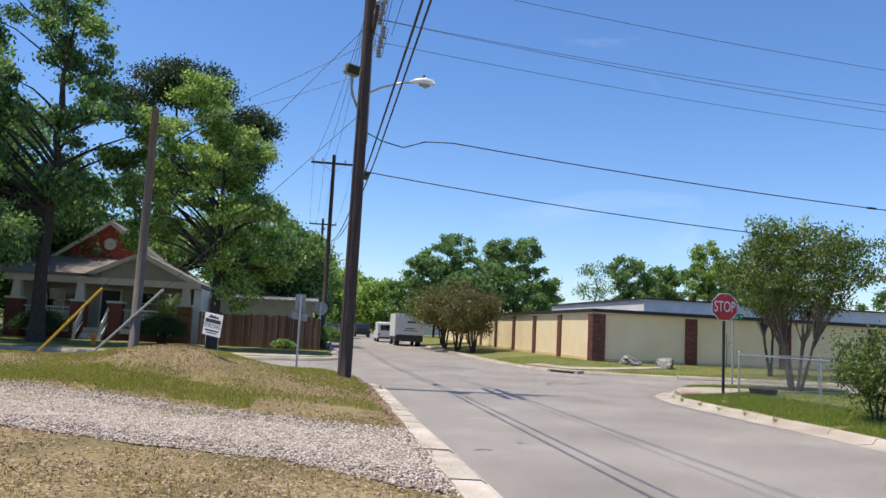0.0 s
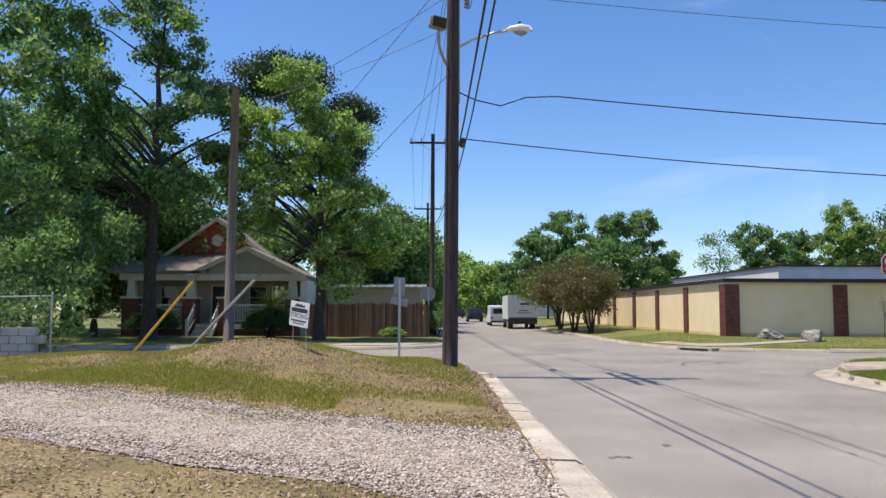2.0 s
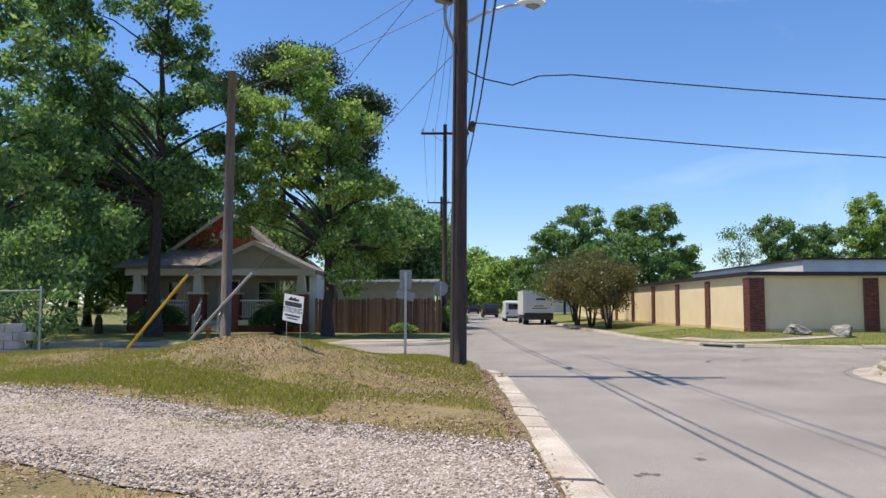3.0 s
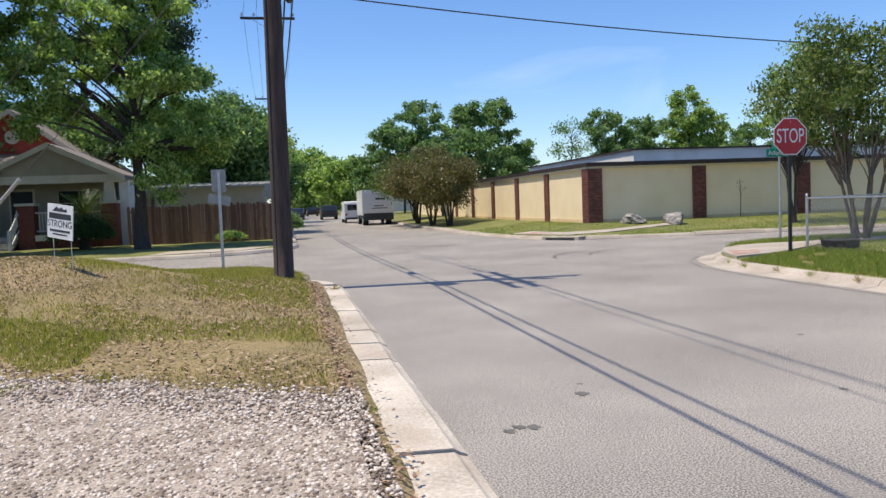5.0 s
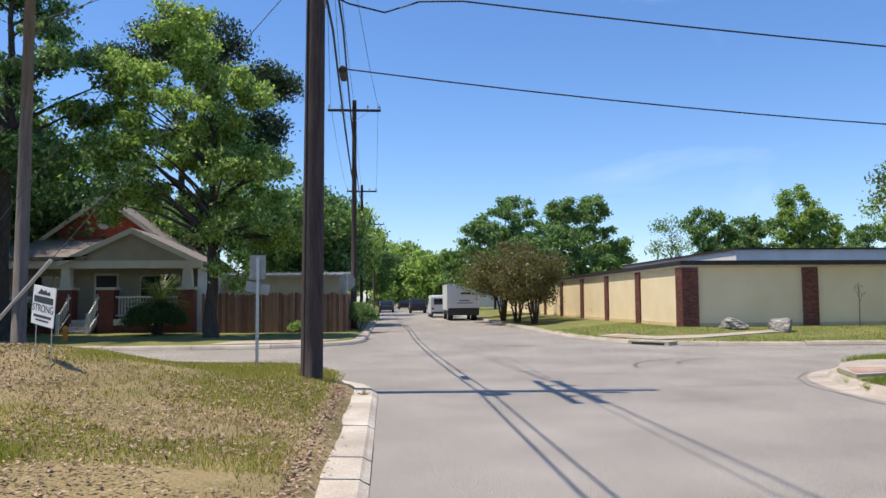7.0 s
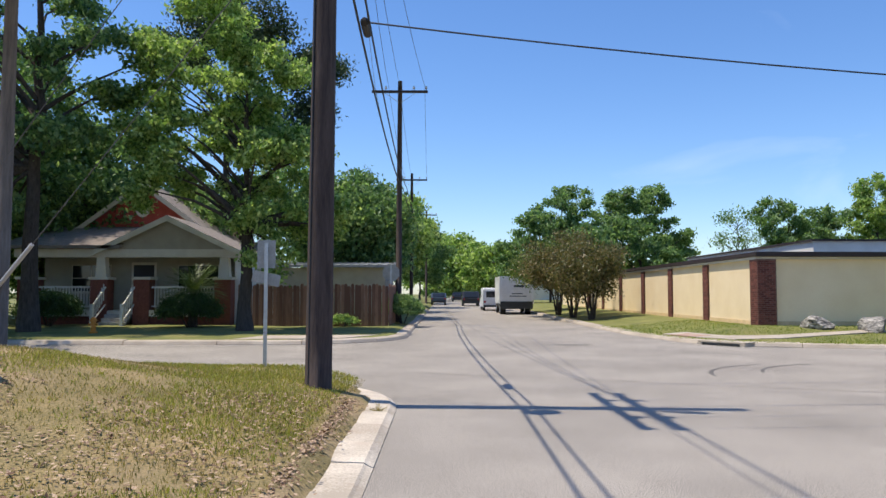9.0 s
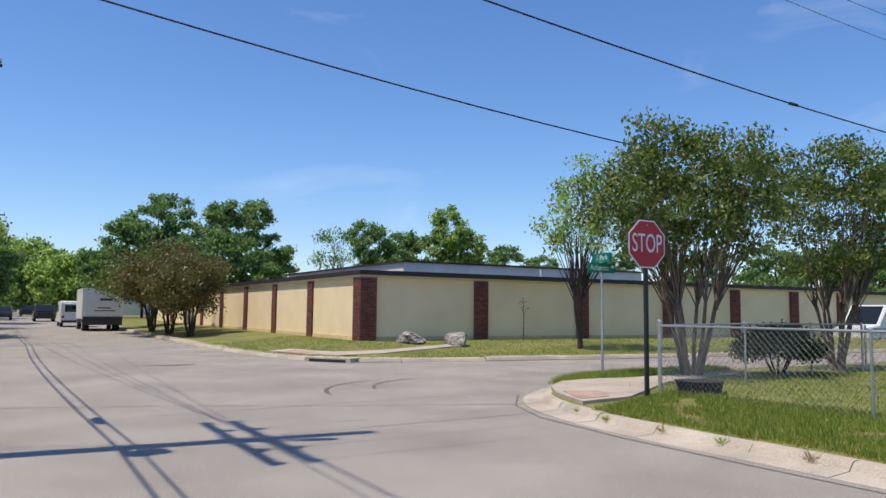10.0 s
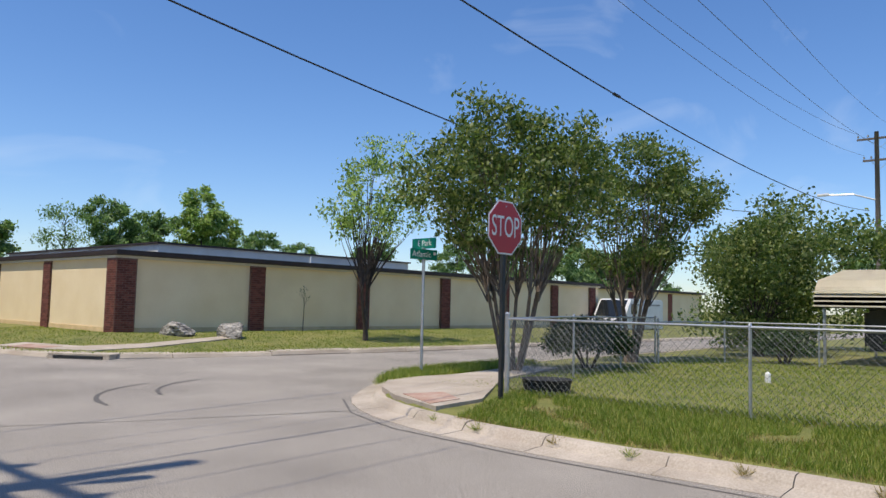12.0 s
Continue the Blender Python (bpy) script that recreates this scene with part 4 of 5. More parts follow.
def stop_back():
    x, y = 2.55, 43.3
    z = land(x, y)
    ob = root("stop_sign", (x, y, z), "grey back of an octagonal sign on a metal post", "stop sign")
    part("post", box(-0.03, 0.03, -0.02, 0.02, -0.3, 2.8 - z), GALV, ob)
    f = part("plate", octagon(0.4, 0.022, 0.027), SIGN_BACK, ob)
    f.location.z = 2.43 - z


stop_back()


def yard_sign():
    x, y = 0.16, 17.1
    z = land(x, y)
    ob = root("yard_sign", (x, y, z), "tilted white yard sign with black lettering on a wire stand", "yard sign", turn=-41)
    b = part("board", box(-0.28, 0.28, -0.006, 0.006, -0.24, 0.24, 0.002), WHITE, ob)
    b.matrix_basis = pose(0, 0, 1.45 - z, 0, 7, 0)
    letters("STRONG", 0.13, BLACK, b, pose(0, -0.008, -0.035, 90, 0, 0), 0.52)
    for zz, w, h in ((0.075, 0.24, 0.04), (-0.13, 0.22, 0.016), (-0.18, 0.16, 0.010)):
        part("text_bar", box(-w, w, -0.0085, -0.0065, zz - h, zz + h), BLACK, b)
    part("skyline", prism([(-0.18, 0.14), (0.16, 0.14), (0.14, 0.19), (0.08, 0.17), (0.04, 0.205), (-0.02, 0.18), (-0.08, 0.21), (-0.13, 0.165)], -0.0085, -0.0065), BLACK, b)
    for s in (-0.2, 0.2):
        part("stake", tube([(s, 0.01, -0.3), (s * 0.98, 0.01, 1.25 - z)], 0.006, 5), GALV, ob)


yard_sign()


# ---- chain-link fence ----
def chain_link(name, posts, height, label, pitch=0.085, top=True):
    ob = root(name, (0, 0, 0), label, "fence")
    P = [Vector((x, y, land(x, y))) for x, y in posts]
    for k, p in enumerate(P):
        r = 0.027 if k in (0, len(P) - 1) else 0.021
        post = part("post", tube([p + Vector((0, 0, -0.2)), p + Vector((0, 0, height + (0.05 if k == 0 else 0)))], r, 8), GALV, ob)
        part("cap", tube([p + Vector((0, 0, height + 0.0 + (0.05 if k == 0 else 0))), p + Vector((0, 0, height + 0.03 + (0.05 if k == 0 else 0)))], [r * 1.25, r * 0.6], 8), GALV, post)
    for a, b in zip(P, P[1:]):
        up = Vector((0, 0, height - 0.02))
        if top:
            part("top_rail", tube([a + up, b + up], 0.018, 8), GALV, ob)
        d = b - a
        L = Vector((d.x, d.y, 0)).length
        bm = bmesh.new()
        hh = height - 0.03
        n = int((L + hh) / pitch)
        for k in range(n):
            for s in (1, -1):
                u0 = -hh + k * pitch if s == 1 else k * pitch
                w0, w1, u1 = 0.0, hh, u0 + s * hh
                if u0 < 0:
                    w0, u0 = -u0, 0.0
                if u1 > L:
                    w1, u1 = w1 - (u1 - L), L
                if s == -1 and u1 < 0:
                    w1, u1 = w1 + u1, 0.0
                if s == -1 and u0 > L:
                    w0, u0 = u0 - L, L
                if w1 - w0 < 0.02:
                    continue
                p0 = a + d * (u0 / L) + Vector((0, 0, 0.02 + w0))
                p1 = a + d * (u1 / L) + Vector((0, 0, 0.02 + w1))
                add_tube(bm, [p0, p1], 0.0023, 3, False)
        tagged(part("wire_mesh", bm, MESH, ob, "galvanised diamond mesh"), kind="stuff")
    return ob


chain_link("chain_link_fence", [(14.22, 20.2), (14.2, 16.6), (14.3, 13.0), (14.5, 9.4)], 1.14, "galvanised chain-link fence round the corner lawn", 0.10)
chain_link("chain_link_fence", [(14.25, 20.25), (17.2, 20.9), (20.1, 21.5), (22.7, 21.95)], 1.14, "galvanised chain-link fence along the side street", 0.10)
chain_link("chain_link_fence", [(22.75, 21.9), (24.2, 20.8), (24.3, 18.6), (24.4, 15.8)], 1.03, "galvanised chain-link fence beside the carport", 0.10)
chain_link("chain_link_fence", [(-7.2, 22.4), (-8.6, 22.2), (-10.4, 22.0), (-12.2, 21.8)], 1.55, "tall grey chain-link fence above a block wall", 0.10)


def block_wall():
    ob = root("block_wall", (0, 0, 0), "low stained concrete block wall", "wall")
    bm = box(-0.195, 0.195, -0.1, 0.1, -0.095, 0.095, 0.004)
    me = bpy.data.meshes.new("block")
    bm.to_mesh(me)
    bm.free()
    me.materials.append(BLOCK)
    for c in range(4):
        for k in range(14):
            b = link("block", me, None, ob)
            b.matrix_basis = pose(-7.15 - 0.4 * k - 0.2 * (c % 2), 21.6 - 0.05 * k, land(-8, 21.5) + 0.02 + 0.2 * c, 0, 0, 7)


block_wall()


# ---- boulders, tub, hydrant, litter ----
def boulder(at, sx, sy, sz, seed, label):
    """A broken block: a ball cut flat by random planes, with ridged relief."""
    rr = random.Random(seed)
    cuts = [(Vector((rr.uniform(-1, 1), rr.uniform(-1, 1), rr.uniform(-0.3, 1))).normalized(), rr.uniform(0.55, 0.85)) for _ in range(11)]
    bm = bmesh.new()
    bmesh.ops.create_icosphere(bm, subdivisions=5, radius=1.0)
    for v in bm.verts:
        p = v.co.normalized()
        r = min([1.0] + [d / max(p.dot(n), 1e-3) for n, d in cuts if p.dot(n) > 0.2])
        r *= 1 + 0.05 * noise.noise(p * 4 + Vector((seed, 0, 0))) + 0.06 * abs(noise.noise(Vector((p.x * 2, p.y * 2, p.z * 9 + seed))))
        v.co = Vector((p.x * sx * r, p.y * sy * r, max(p.z * r, -0.42) * sz))
    ob = part("boulder", bm, ROCK)
    ob.matrix_basis = pose(at[0], at[1], land(*at) + sz * 0.3, 0, 0, 20 * seed)
    return tagged(ob, label, "boulder", "boulders on the lawn")


boulder((17.6, 35.95), 0.80, 0.62, 0.36, 2.2, "large grey and white veined boulder on the lawn")
boulder((19.15, 35.05), 0.52, 0.5, 0.44, 5.1, "grey veined boulder with a dark flank on the lawn")

tub = root("planter_tub", (14.75, 19.85, land(14.75, 19.85)), "low black plastic tub behind the chain-link fence", "tub", turn=12)
bm = bmesh.new()
add_tube(bm, [(0, 0, 0), (0, 0, 0.17), (0, 0, 0.19), (0, 0, 0.16), (0, 0, 0.06)], [0.34, 0.38, 0.4, 0.36, 0.32], 20)
part("basin", bm, RUBBER, tub)
part("soil", tube([(0, 0, 0.09), (0, 0, 0.12)], 0.35, 20), SOIL, tub)

hy = root("fire_hydrant", (-7.45, 36.6, land(-7.45, 36.6)), "small orange fire hydrant by the kerb", "hydrant")
part("barrel", tube([(0, 0, -0.05), (0, 0, 0.05), (0, 0, 0.06), (0, 0, 0.4)], [0.15, 0.15, 0.09, 0.09], 12), ORANGE, hy)
part("bonnet", tube([(0, 0, 0.402), (0, 0, 0.44), (0, 0, 0.52), (0, 0, 0.56)], [0.14, 0.13, 0.08, 0.03], 12), ORANGE, hy)
part("outlet", tube([(-0.16, 0, 0.3), (0.16, 0, 0.3)], 0.05, 10), ORANGE, hy)

mk = root("marker", (19.2, 18.07, land(19.2, 18.07)), "small white stub post in the grass", "marker")
part("stub", tube([(0, 0, -0.1), (0, 0, 0.16), (0, 0, 0.2)], [0.06, 0.05, 0.02], 10), WHITE, mk)


# ---- vehicles ----
def wheel(parent, x, y, z, r=0.33, w=0.22):
    t = part("wheel", tube([(x - w / 2, y, z), (x - w / 2 + 0.03, y, z), (x + w / 2 - 0.03, y, z), (x + w / 2, y, z)], [r * 0.9, r, r, r * 0.9], 18), RUBBER, parent)
    part("rim", tube([(x - w / 2 - 0.005, y, z), (x + w / 2 + 0.005, y, z)], r * 0.58, 14), GALV, t)


def box_truck():
    at = (10.1, 64.0, grade(64))
    ob = root("box_truck", at, "white box truck parked at the kerb", "truck")
    b = part("cargo_box", box(-1.22, 1.22, 0, 4.6, 0.78, 2.72, 0.03), CAR_WHITE, ob)
    part("roll_door", box(-1.05, 1.05, -0.02, 0.0, 0.88, 2.52), WHITE, b)
    for k in range(6):
        part("door_slat", box(-1.03, 1.03, -0.032, -0.021, 0.92 + 0.265 * k, 1.16 + 0.265 * k), CAR_WHITE, b)
    for x0, x1, z0, z1 in ((-0.2, 0.55, 1.95, 2.1), (-0.35, 0.45, 1.45, 1.52), (-0.5, 0.7, 1.28, 1.34)):
        part("lettering_bar", box(x0, x1, -0.036, -0.033, z0, z1), CAR_BLUE, b)
    for s in (-1, 1):
        part("corner_post", box(s * 1.13 - 0.08, s * 1.13 + 0.08, -0.035, 0.0, 0.78, 2.70), WHITE, b)
        part("tail_light", box(s * 1.0 - 0.12, s * 1.0 + 0.12, -0.02, 0.05, 0.6, 0.7), LAMP_RED, ob)
        wheel(ob, s * 0.9, 1.2, 0.36, 0.38, 0.4)
        wheel(ob, s * 0.95, 5.4, 0.36, 0.38, 0.25)
    part("tail_lift", box(-1.15, 1.15, -0.10, -0.04, 0.40, 0.93, 0.02), BLACK, ob, "black tail lift")
    part("chassis", box(-0.95, 0.95, 0.05, 6.2, 0.45, 0.76), BLACK, ob)
    c = part("cab", prism([(4.7, 0.5), (6.7, 0.5), (6.75, 1.2), (6.0, 1.35), (5.6, 2.1), (4.7, 2.15)], -0.95, 0.95, "x"), CAR_WHITE, ob)
    part("windscreen", prism([(6.02, 1.36), (5.63, 2.06), (5.66, 2.07), (6.05, 1.37)], -0.85, 0.85, "x"), GLASS, c)


box_truck()


def car(at, length, width, height, material, label, turn=0.0, kind="car", van=False):
    ob = root(kind, (*at, grade(at[1])), label, kind, turn=turn)
    h, L = height, length
    if van:
        prof = [(0, 0.32), (L, 0.32), (L, 0.85), (L - 0.9, 1.05), (L - 1.7, h - 0.03), (L - 2.0, h), (0.15, h), (0, h - 0.15)]
    else:
        prof = [(0, 0.3), (L, 0.3), (L, 0.72), (L * 0.72, 0.92), (L * 0.58, h - 0.04), (L * 0.5, h), (L * 0.2, h - 0.02), (L * 0.05, 0.95), (0, 0.85)]
    bm = prism(prof, -width / 2, width / 2, "x")
    bmesh.ops.bevel(bm, geom=[e for e in bm.edges], offset=0.05, segments=2, affect="EDGES")
    body = part("body", bm, material, ob)
    if van:
        part("rear_window", box(-width * 0.36, width * 0.36, -0.012, 0.01, h * 0.58, h * 0.84), GLASS, body)
        part("side_window", box(-width / 2 - 0.012, -width / 2 + 0.01, L - 2.5, L - 1.75, h * 0.57, h * 0.86), GLASS, body)
        part("side_window", box(width / 2 - 0.01, width / 2 + 0.012, L - 2.5, L - 1.75, h * 0.57, h * 0.86), GLASS, body)
        part("windscreen", prism([(L - 0.93, 1.08), (L - 1.66, h - 0.1), (L - 1.62, h - 0.08), (L - 0.89, 1.1)], -width * 0.42, width * 0.42, "x"), GLASS, body)
    else:
        part("rear_window", prism([(L * 0.055, 1.0), (L * 0.185, h - 0.07), (L * 0.175, h - 0.05), (L * 0.04, 1.0)], -width * 0.4, width * 0.4, "x"), GLASS, body)
        for s in (-1, 1):
            part("side_window", prism([(L * 0.14, 0.98), (L * 0.66, 0.98), (L * 0.56, h - 0.09), (L * 0.22, h - 0.09)], s * width / 2 - 0.012, s * width / 2 + 0.012, "x"), GLASS, body)
    for s in (-1, 1):
        part("tail_light", box(s * width * 0.42 - 0.09, s * width * 0.42 + 0.09, -0.015, 0.03, 0.68, 0.86), LAMP_RED, body)
        wheel(ob, s * (width / 2 - 0.12), L * 0.19, 0.32)
        wheel(ob, s * (width / 2 - 0.12), L * 0.8, 0.32)
    part("bumper", box(-width / 2 + 0.05, width / 2 - 0.05, -0.07, 0.02, 0.34, 0.5, 0.02), BLACK, ob)
    return ob


car((9.2, 74.0), 5.2, 1.9, 1.95, CAR_WHITE, "white van parked ahead of the box truck", 0, "van", True)
car((8.0, 94.0), 4.9, 1.9, 1.65, CAR_DARK, "dark car parked far down the street", 0)
car((7.4, 135.0), 4.8, 1.85, 1.6, CAR_DARK, "dark car far down the street", 0)
car((4.4, 100.0), 4.6, 1.8, 1.45, CAR_BLUE, "dark blue car parked by the far kerb", 0)
cam_van = car((50.5, 36.0), 6.0, 2.1, 2.15, CAR_WHITE, "white van parked by the building", 90, "van", True)
part("awning_rail", box(-1.07, -1.02, 0.5, 4.0, 1.75, 1.85), SIGN_BACK, cam_van)


# ---- carport ----
def carport():
    ob = root("carport", (25.4, 13.0, land(25.4, 16.0)), "cream ribbed metal carport roof on posts", "carport")
    prof = [(0.0, 1.42), (0.0, 1.75), (0.12, 1.95), (0.35, 2.12), (2.8, 2.5), (5.2, 2.12), (5.45, 1.95), (5.55, 1.75), (5.55, 1.42)]
    bm = bmesh.new()
    rows = [[bm.verts.new((x, y, z)) for x, z in prof] for y in (0.0, 6.0)]
    for k in range(len(prof) - 1):
        bm.faces.new((rows[0][k], rows[0][k + 1], rows[1][k + 1], rows[1][k]))
    bmesh.ops.solidify(bm, geom=bm.faces[:], thickness=0.03)
    part("roof", bm, CARPORT, ob)
    for z in (1.45, 1.57, 1.69, 1.80):
        part("rib", box(-0.03, 0.0, -0.02, 6.02, z, z + 0.035), CARPORT, ob)
    for x in (0.12, 5.42):
        for y in (0.2, 3.0, 5.8):
            part("post", box(x - 0.03, x + 0.03, y - 0.03, y + 0.03, -0.2, 1.6), GALV, ob)
    # Added black trailer shape that stands for the dark under the carport roof.
    cv = root("carport_dark_fill", (27.8, 13.6, land(26, 16)), "black trailer shape added for the shade under the carport", "trailer")
    part("body", box(-1.1, 1.1, 0, 4.6, 0.35, 1.45, 0.12), BLACK, cv)
    for y in (1.2, 3.4):
        wheel(cv, -0.95, y, 0.3, 0.3)
        wheel(cv, 0.95, y, 0.3, 0.3)


carport()

# ---- paving at the junction ----
def slab(name, pts, lift, material, label, category="pavement"):
    bm = bmesh.new()
    n = len(pts)
    top = [bm.verts.new((x, y, land(x, y) + lift)) for x, y in pts]
    low = [bm.verts.new((x, y, land(x, y) - 0.1)) for x, y in pts]
    bm.faces.new(top)
    for k in range(n):
        bm.faces.new((top[k], low[k], low[(k + 1) % n], top[(k + 1) % n]))
    bmesh.ops.recalc_face_normals(bm, faces=bm.faces)
    return tagged(part(name, bm, material), label, category, kind="structure")


slab("pavement", [(12.4, 20.0), (13.3, 19.95), (15.6, 21.35), (19.0, 22.4), (19.0, 23.3), (15.9, 22.7), (14.9, 22.9), (14.2, 22.75), (13.3, 21.95), (12.75, 21.1)], 0.045, PAVING, "short concrete pavement and kerb ramp at the corner")
slab("ramp_tiles", [(12.5, 20.2), (13.05, 20.15), (13.45, 20.8), (12.9, 21.1)], 0.052, REDPAVE, "worn reddish ramp tiles at the corner")
PAVE_N = [(12.45, 36.2), (12.95, 34.0), (13.7, 32.95), (15.2, 33.2), (19.5, 34.9), (19.5, 35.4), (15.5, 34.0), (13.9, 34.2), (13.3, 36.4)]
slab("pavement_north", PAVE_N, 0.03, PAVING, "pale concrete pavement crossing the lawn")
slab("ramp_tiles_north", [(12.55, 35.6), (12.9, 34.25), (13.5, 34.3), (13.2, 35.7)], 0.036, REDPAVE, "worn reddish ramp tiles across the street")
slab("driveway_north_west", [(-1.5, 32.8), (1.6, 33.3), (2.7, 35.4), (-1.0, 34.8)], 0.02, PAVING, "broken concrete pavement in tree shade")


def patch(name, outline, material, label):
    """A thin film on the road."""
    bm = bmesh.new()
    bm.faces.new([bm.verts.new((x, y, grade(y) + 0.004)) for x, y in outline])
    return tagged(part(name, bm, material), label, "stain", kind="structure")


def streak(name, pts, w, label, material=None):
    bm = bmesh.new()
    rows = []
    for k, (x, y) in enumerate(pts):
        a, b = pts[max(k - 1, 0)], pts[min(k + 1, len(pts) - 1)]
        d = Vector((b[0] - a[0], b[1] - a[1])).normalized()
        ww = w * random.uniform(0.6, 1.2)
        rows.append((bm.verts.new((x - d.y * ww, y + d.x * ww, grade(y) + 0.004)), bm.verts.new((x + d.y * ww, y - d.x * ww, grade(y) + 0.004))))
    for a, b in zip(rows, rows[1:]):
        bm.faces.new((a[0], b[0], b[1], a[1]))
    return tagged(part(name, bm, material or STAIN), label, "mark", kind="structure")


STAIN = mat("road_stain", (0.075, 0.068, 0.06), (0.16, 0.146, 0.13), 6.0, 0.8, 0.1, 50.0)


def blot(x, y, rx, ry, seed):
    rng = random.Random(seed)
    return [(x + rx * rng.uniform(0.45, 1.25) * math.cos(a), y + ry * rng.uniform(0.45, 1.25) * math.sin(a)) for a in [2 * math.pi * k / 22 for k in range(22)]]


for k, (x, y, rx, ry) in enumerate(((5.40, 11.1, 0.055, 0.07), (4.60, 10.35, 0.04, 0.07), (4.68, 10.42, 0.05, 0.05), (4.78, 10.40, 0.045, 0.06), (7.26, 10.57, 0.03, 0.04), (8.6, 32.5, 0.7, 0.25), (6.6, 12.2, 0.02, 0.03), (5.5, 11.4, 0.03, 0.02), (8.4, 12.6, 0.03, 0.05))):
    patch("tar_spot", blot(x, y, rx, ry, k), STAIN, "dark tar spot on the asphalt")
streak("tyre_mark", arc(12.6, 23.6, 2.75, 110, 175, 12), 0.045, "dark curved tyre mark on the asphalt")
streak("tyre_mark", arc(13.4, 23.9, 2.45, 105, 165, 12), 0.04, "dark curved tyre mark on the asphalt")
streak("road_joint", [(4.3, 24.3), (7, 23.4), (9.5, 22.3), (12.2, 21.3)], 0.014, "dark tar seam in the asphalt")
streak("gutter_stain", [(11.3, 14.0), (11.28, 16.0), (11.3, 18.0), (11.5, 19.9), (12.0, 21.2), (12.9, 22.4)], 0.02, "dark gutter line beside the kerb")


def storm_drain():
    ob = root("storm_drain", (13.0, 32.2, 0.0), "low concrete storm drain inlet at the corner", "storm drain", turn=-54)
    part("lid", box(-0.8, 0.8, 0.0, 0.75, 0.075, 0.13, 0.015), CONCRETE, ob)
    # A black plate closes the open inlet and stands for the shade inside.
    part("mouth_shade", box(-0.62, 0.62, -0.01, 0.02, 0.0, 0.072), BLACK, ob)
    for s in (-0.72, 0.72):
        part("cheek", box(s - 0.08, s + 0.08, -0.02, 0.3, -0.1, 0.073), CONCRETE, ob)


storm_drain()


def tuft(at, seed):
    rng = np.random.default_rng(seed)
    n = 60
    ob = root("weed_tuft", (*at, grade(at[1]) + 0.05), "weed tuft growing in a kerb joint", "weed", "weeds along the kerb")
    tip = unit(np.stack([rng.normal(scale=0.6, size=n), rng.normal(scale=0.6, size=n), rng.uniform(0.3, 1.0, n)], 1)) * rng.uniform(0.03, 0.085, (n, 1))
    side = unit(np.cross(tip, rng.normal(size=(n, 3)))) * 0.004
    quads("blade", tip + rng.normal(scale=0.02, size=(n, 3)) * np.array([1, 1, 0]), tip, side, BLADE if seed % 2 else DRY_BLADE, ob)


for k, p in enumerate(((11.82, 17.8), (11.8, 16.9), (11.8, 14.7), (12.05, 19.7), (11.8, 15.8), (11.88, 18.9), (3.72, 12.1), (3.7, 15.3), (3.74, 17.4), (3.72, 10.8), (4.02, 19.2))):
    tuft(p, 900 + k)


# ---- trees and shrubs ----
tree("oak_tree", (-2.5, 38.1, land(-2.5, 38.1)), 14.0,
     [(1.2, 0, 4.3, 1.9, 1.9, 1.2), (-1.2, 0, 6.8, 3.2, 2.8, 1.7), (-1.0, 0, 9.6, 2.7, 2.4, 1.9), (-1.4, 0, 12.0, 1.7, 1.6, 1.3), (2.5, 0.6, 4.6, 1.6, 1.8, 1.3), (1.5, 0.4, 6.8, 1.8, 1.8, 1.3), (-4.1, 0, 8.1, 2.0, 2.0, 1.3), (0.9, 0, 9.4, 1.4, 1.4, 1.1), (1.2, -0.5, 2.7, 0.9, 0.9, 0.7), (-3.2, 0.3, 5.3, 1.5, 1.4, 0.7), (-3.4, 0.2, 10.4, 1.1, 1.1, 0.9)],
     BRIGHT_LEAF, 52000, 0.10, "tall leafy tree with a bright green crown before the bungalow", 0.27, seed=3, fork=4.2, hub_n=200, spread=0.235, limbs=60)
tree("pine_tree", (-9.0, 58.0, land(-4, 58)), 20.0,
     [(0.5, 0, 18.3, 3.4, 3.0, 1.6), (5.6, 0, 15.6, 1.7, 2.0, 1.5), (-3.5, 0, 17.0, 2.0, 2.0, 1.0), (5.4, 0, 12.2, 1.7, 1.8, 1.4), (1.0, 0, 12.5, 2.4, 2.2, 1.4)],
     PINE_LEAF, 36000, 0.13, "tall dark pine behind the bungalow", 0.32, seed=8, fork=11.0, hub_n=90, spread=0.5)
tree("oak_tree", (-10.1, 37.3, land(-10.1, 37.3)), 21.0,
     [tuple(1.12 * v for v in b) for b in ((-1.0, 0, 7.6, 4.0, 3.4, 2.2), (-1.5, 0.5, 10.8, 4.2, 3.4, 2.4), (-2.6, 0, 14.2, 4.0, 3.0, 2.4), (2.0, 0, 8.6, 1.8, 1.8, 1.3), (-5.2, 0, 8.0, 3.0, 3.0, 3.0), (0.6, 0, 12.6, 1.6, 1.6, 1.3), (-4.4, 0, 17.0, 3.0, 2.4, 1.8), (-3.6, 0, 5.0, 2.6, 2.4, 1.4), (0.2, 0.5, 6.3, 1.6, 1.6, 0.8), (-1.9, 0.6, 4.6, 1.7, 1.7, 1.0))],
     OAK_LEAF, 56000, 0.118, "large dark shade tree beside the bungalow", 0.33, seed=5, fork=6.6, hub_n=200, spread=0.30, limbs=60)
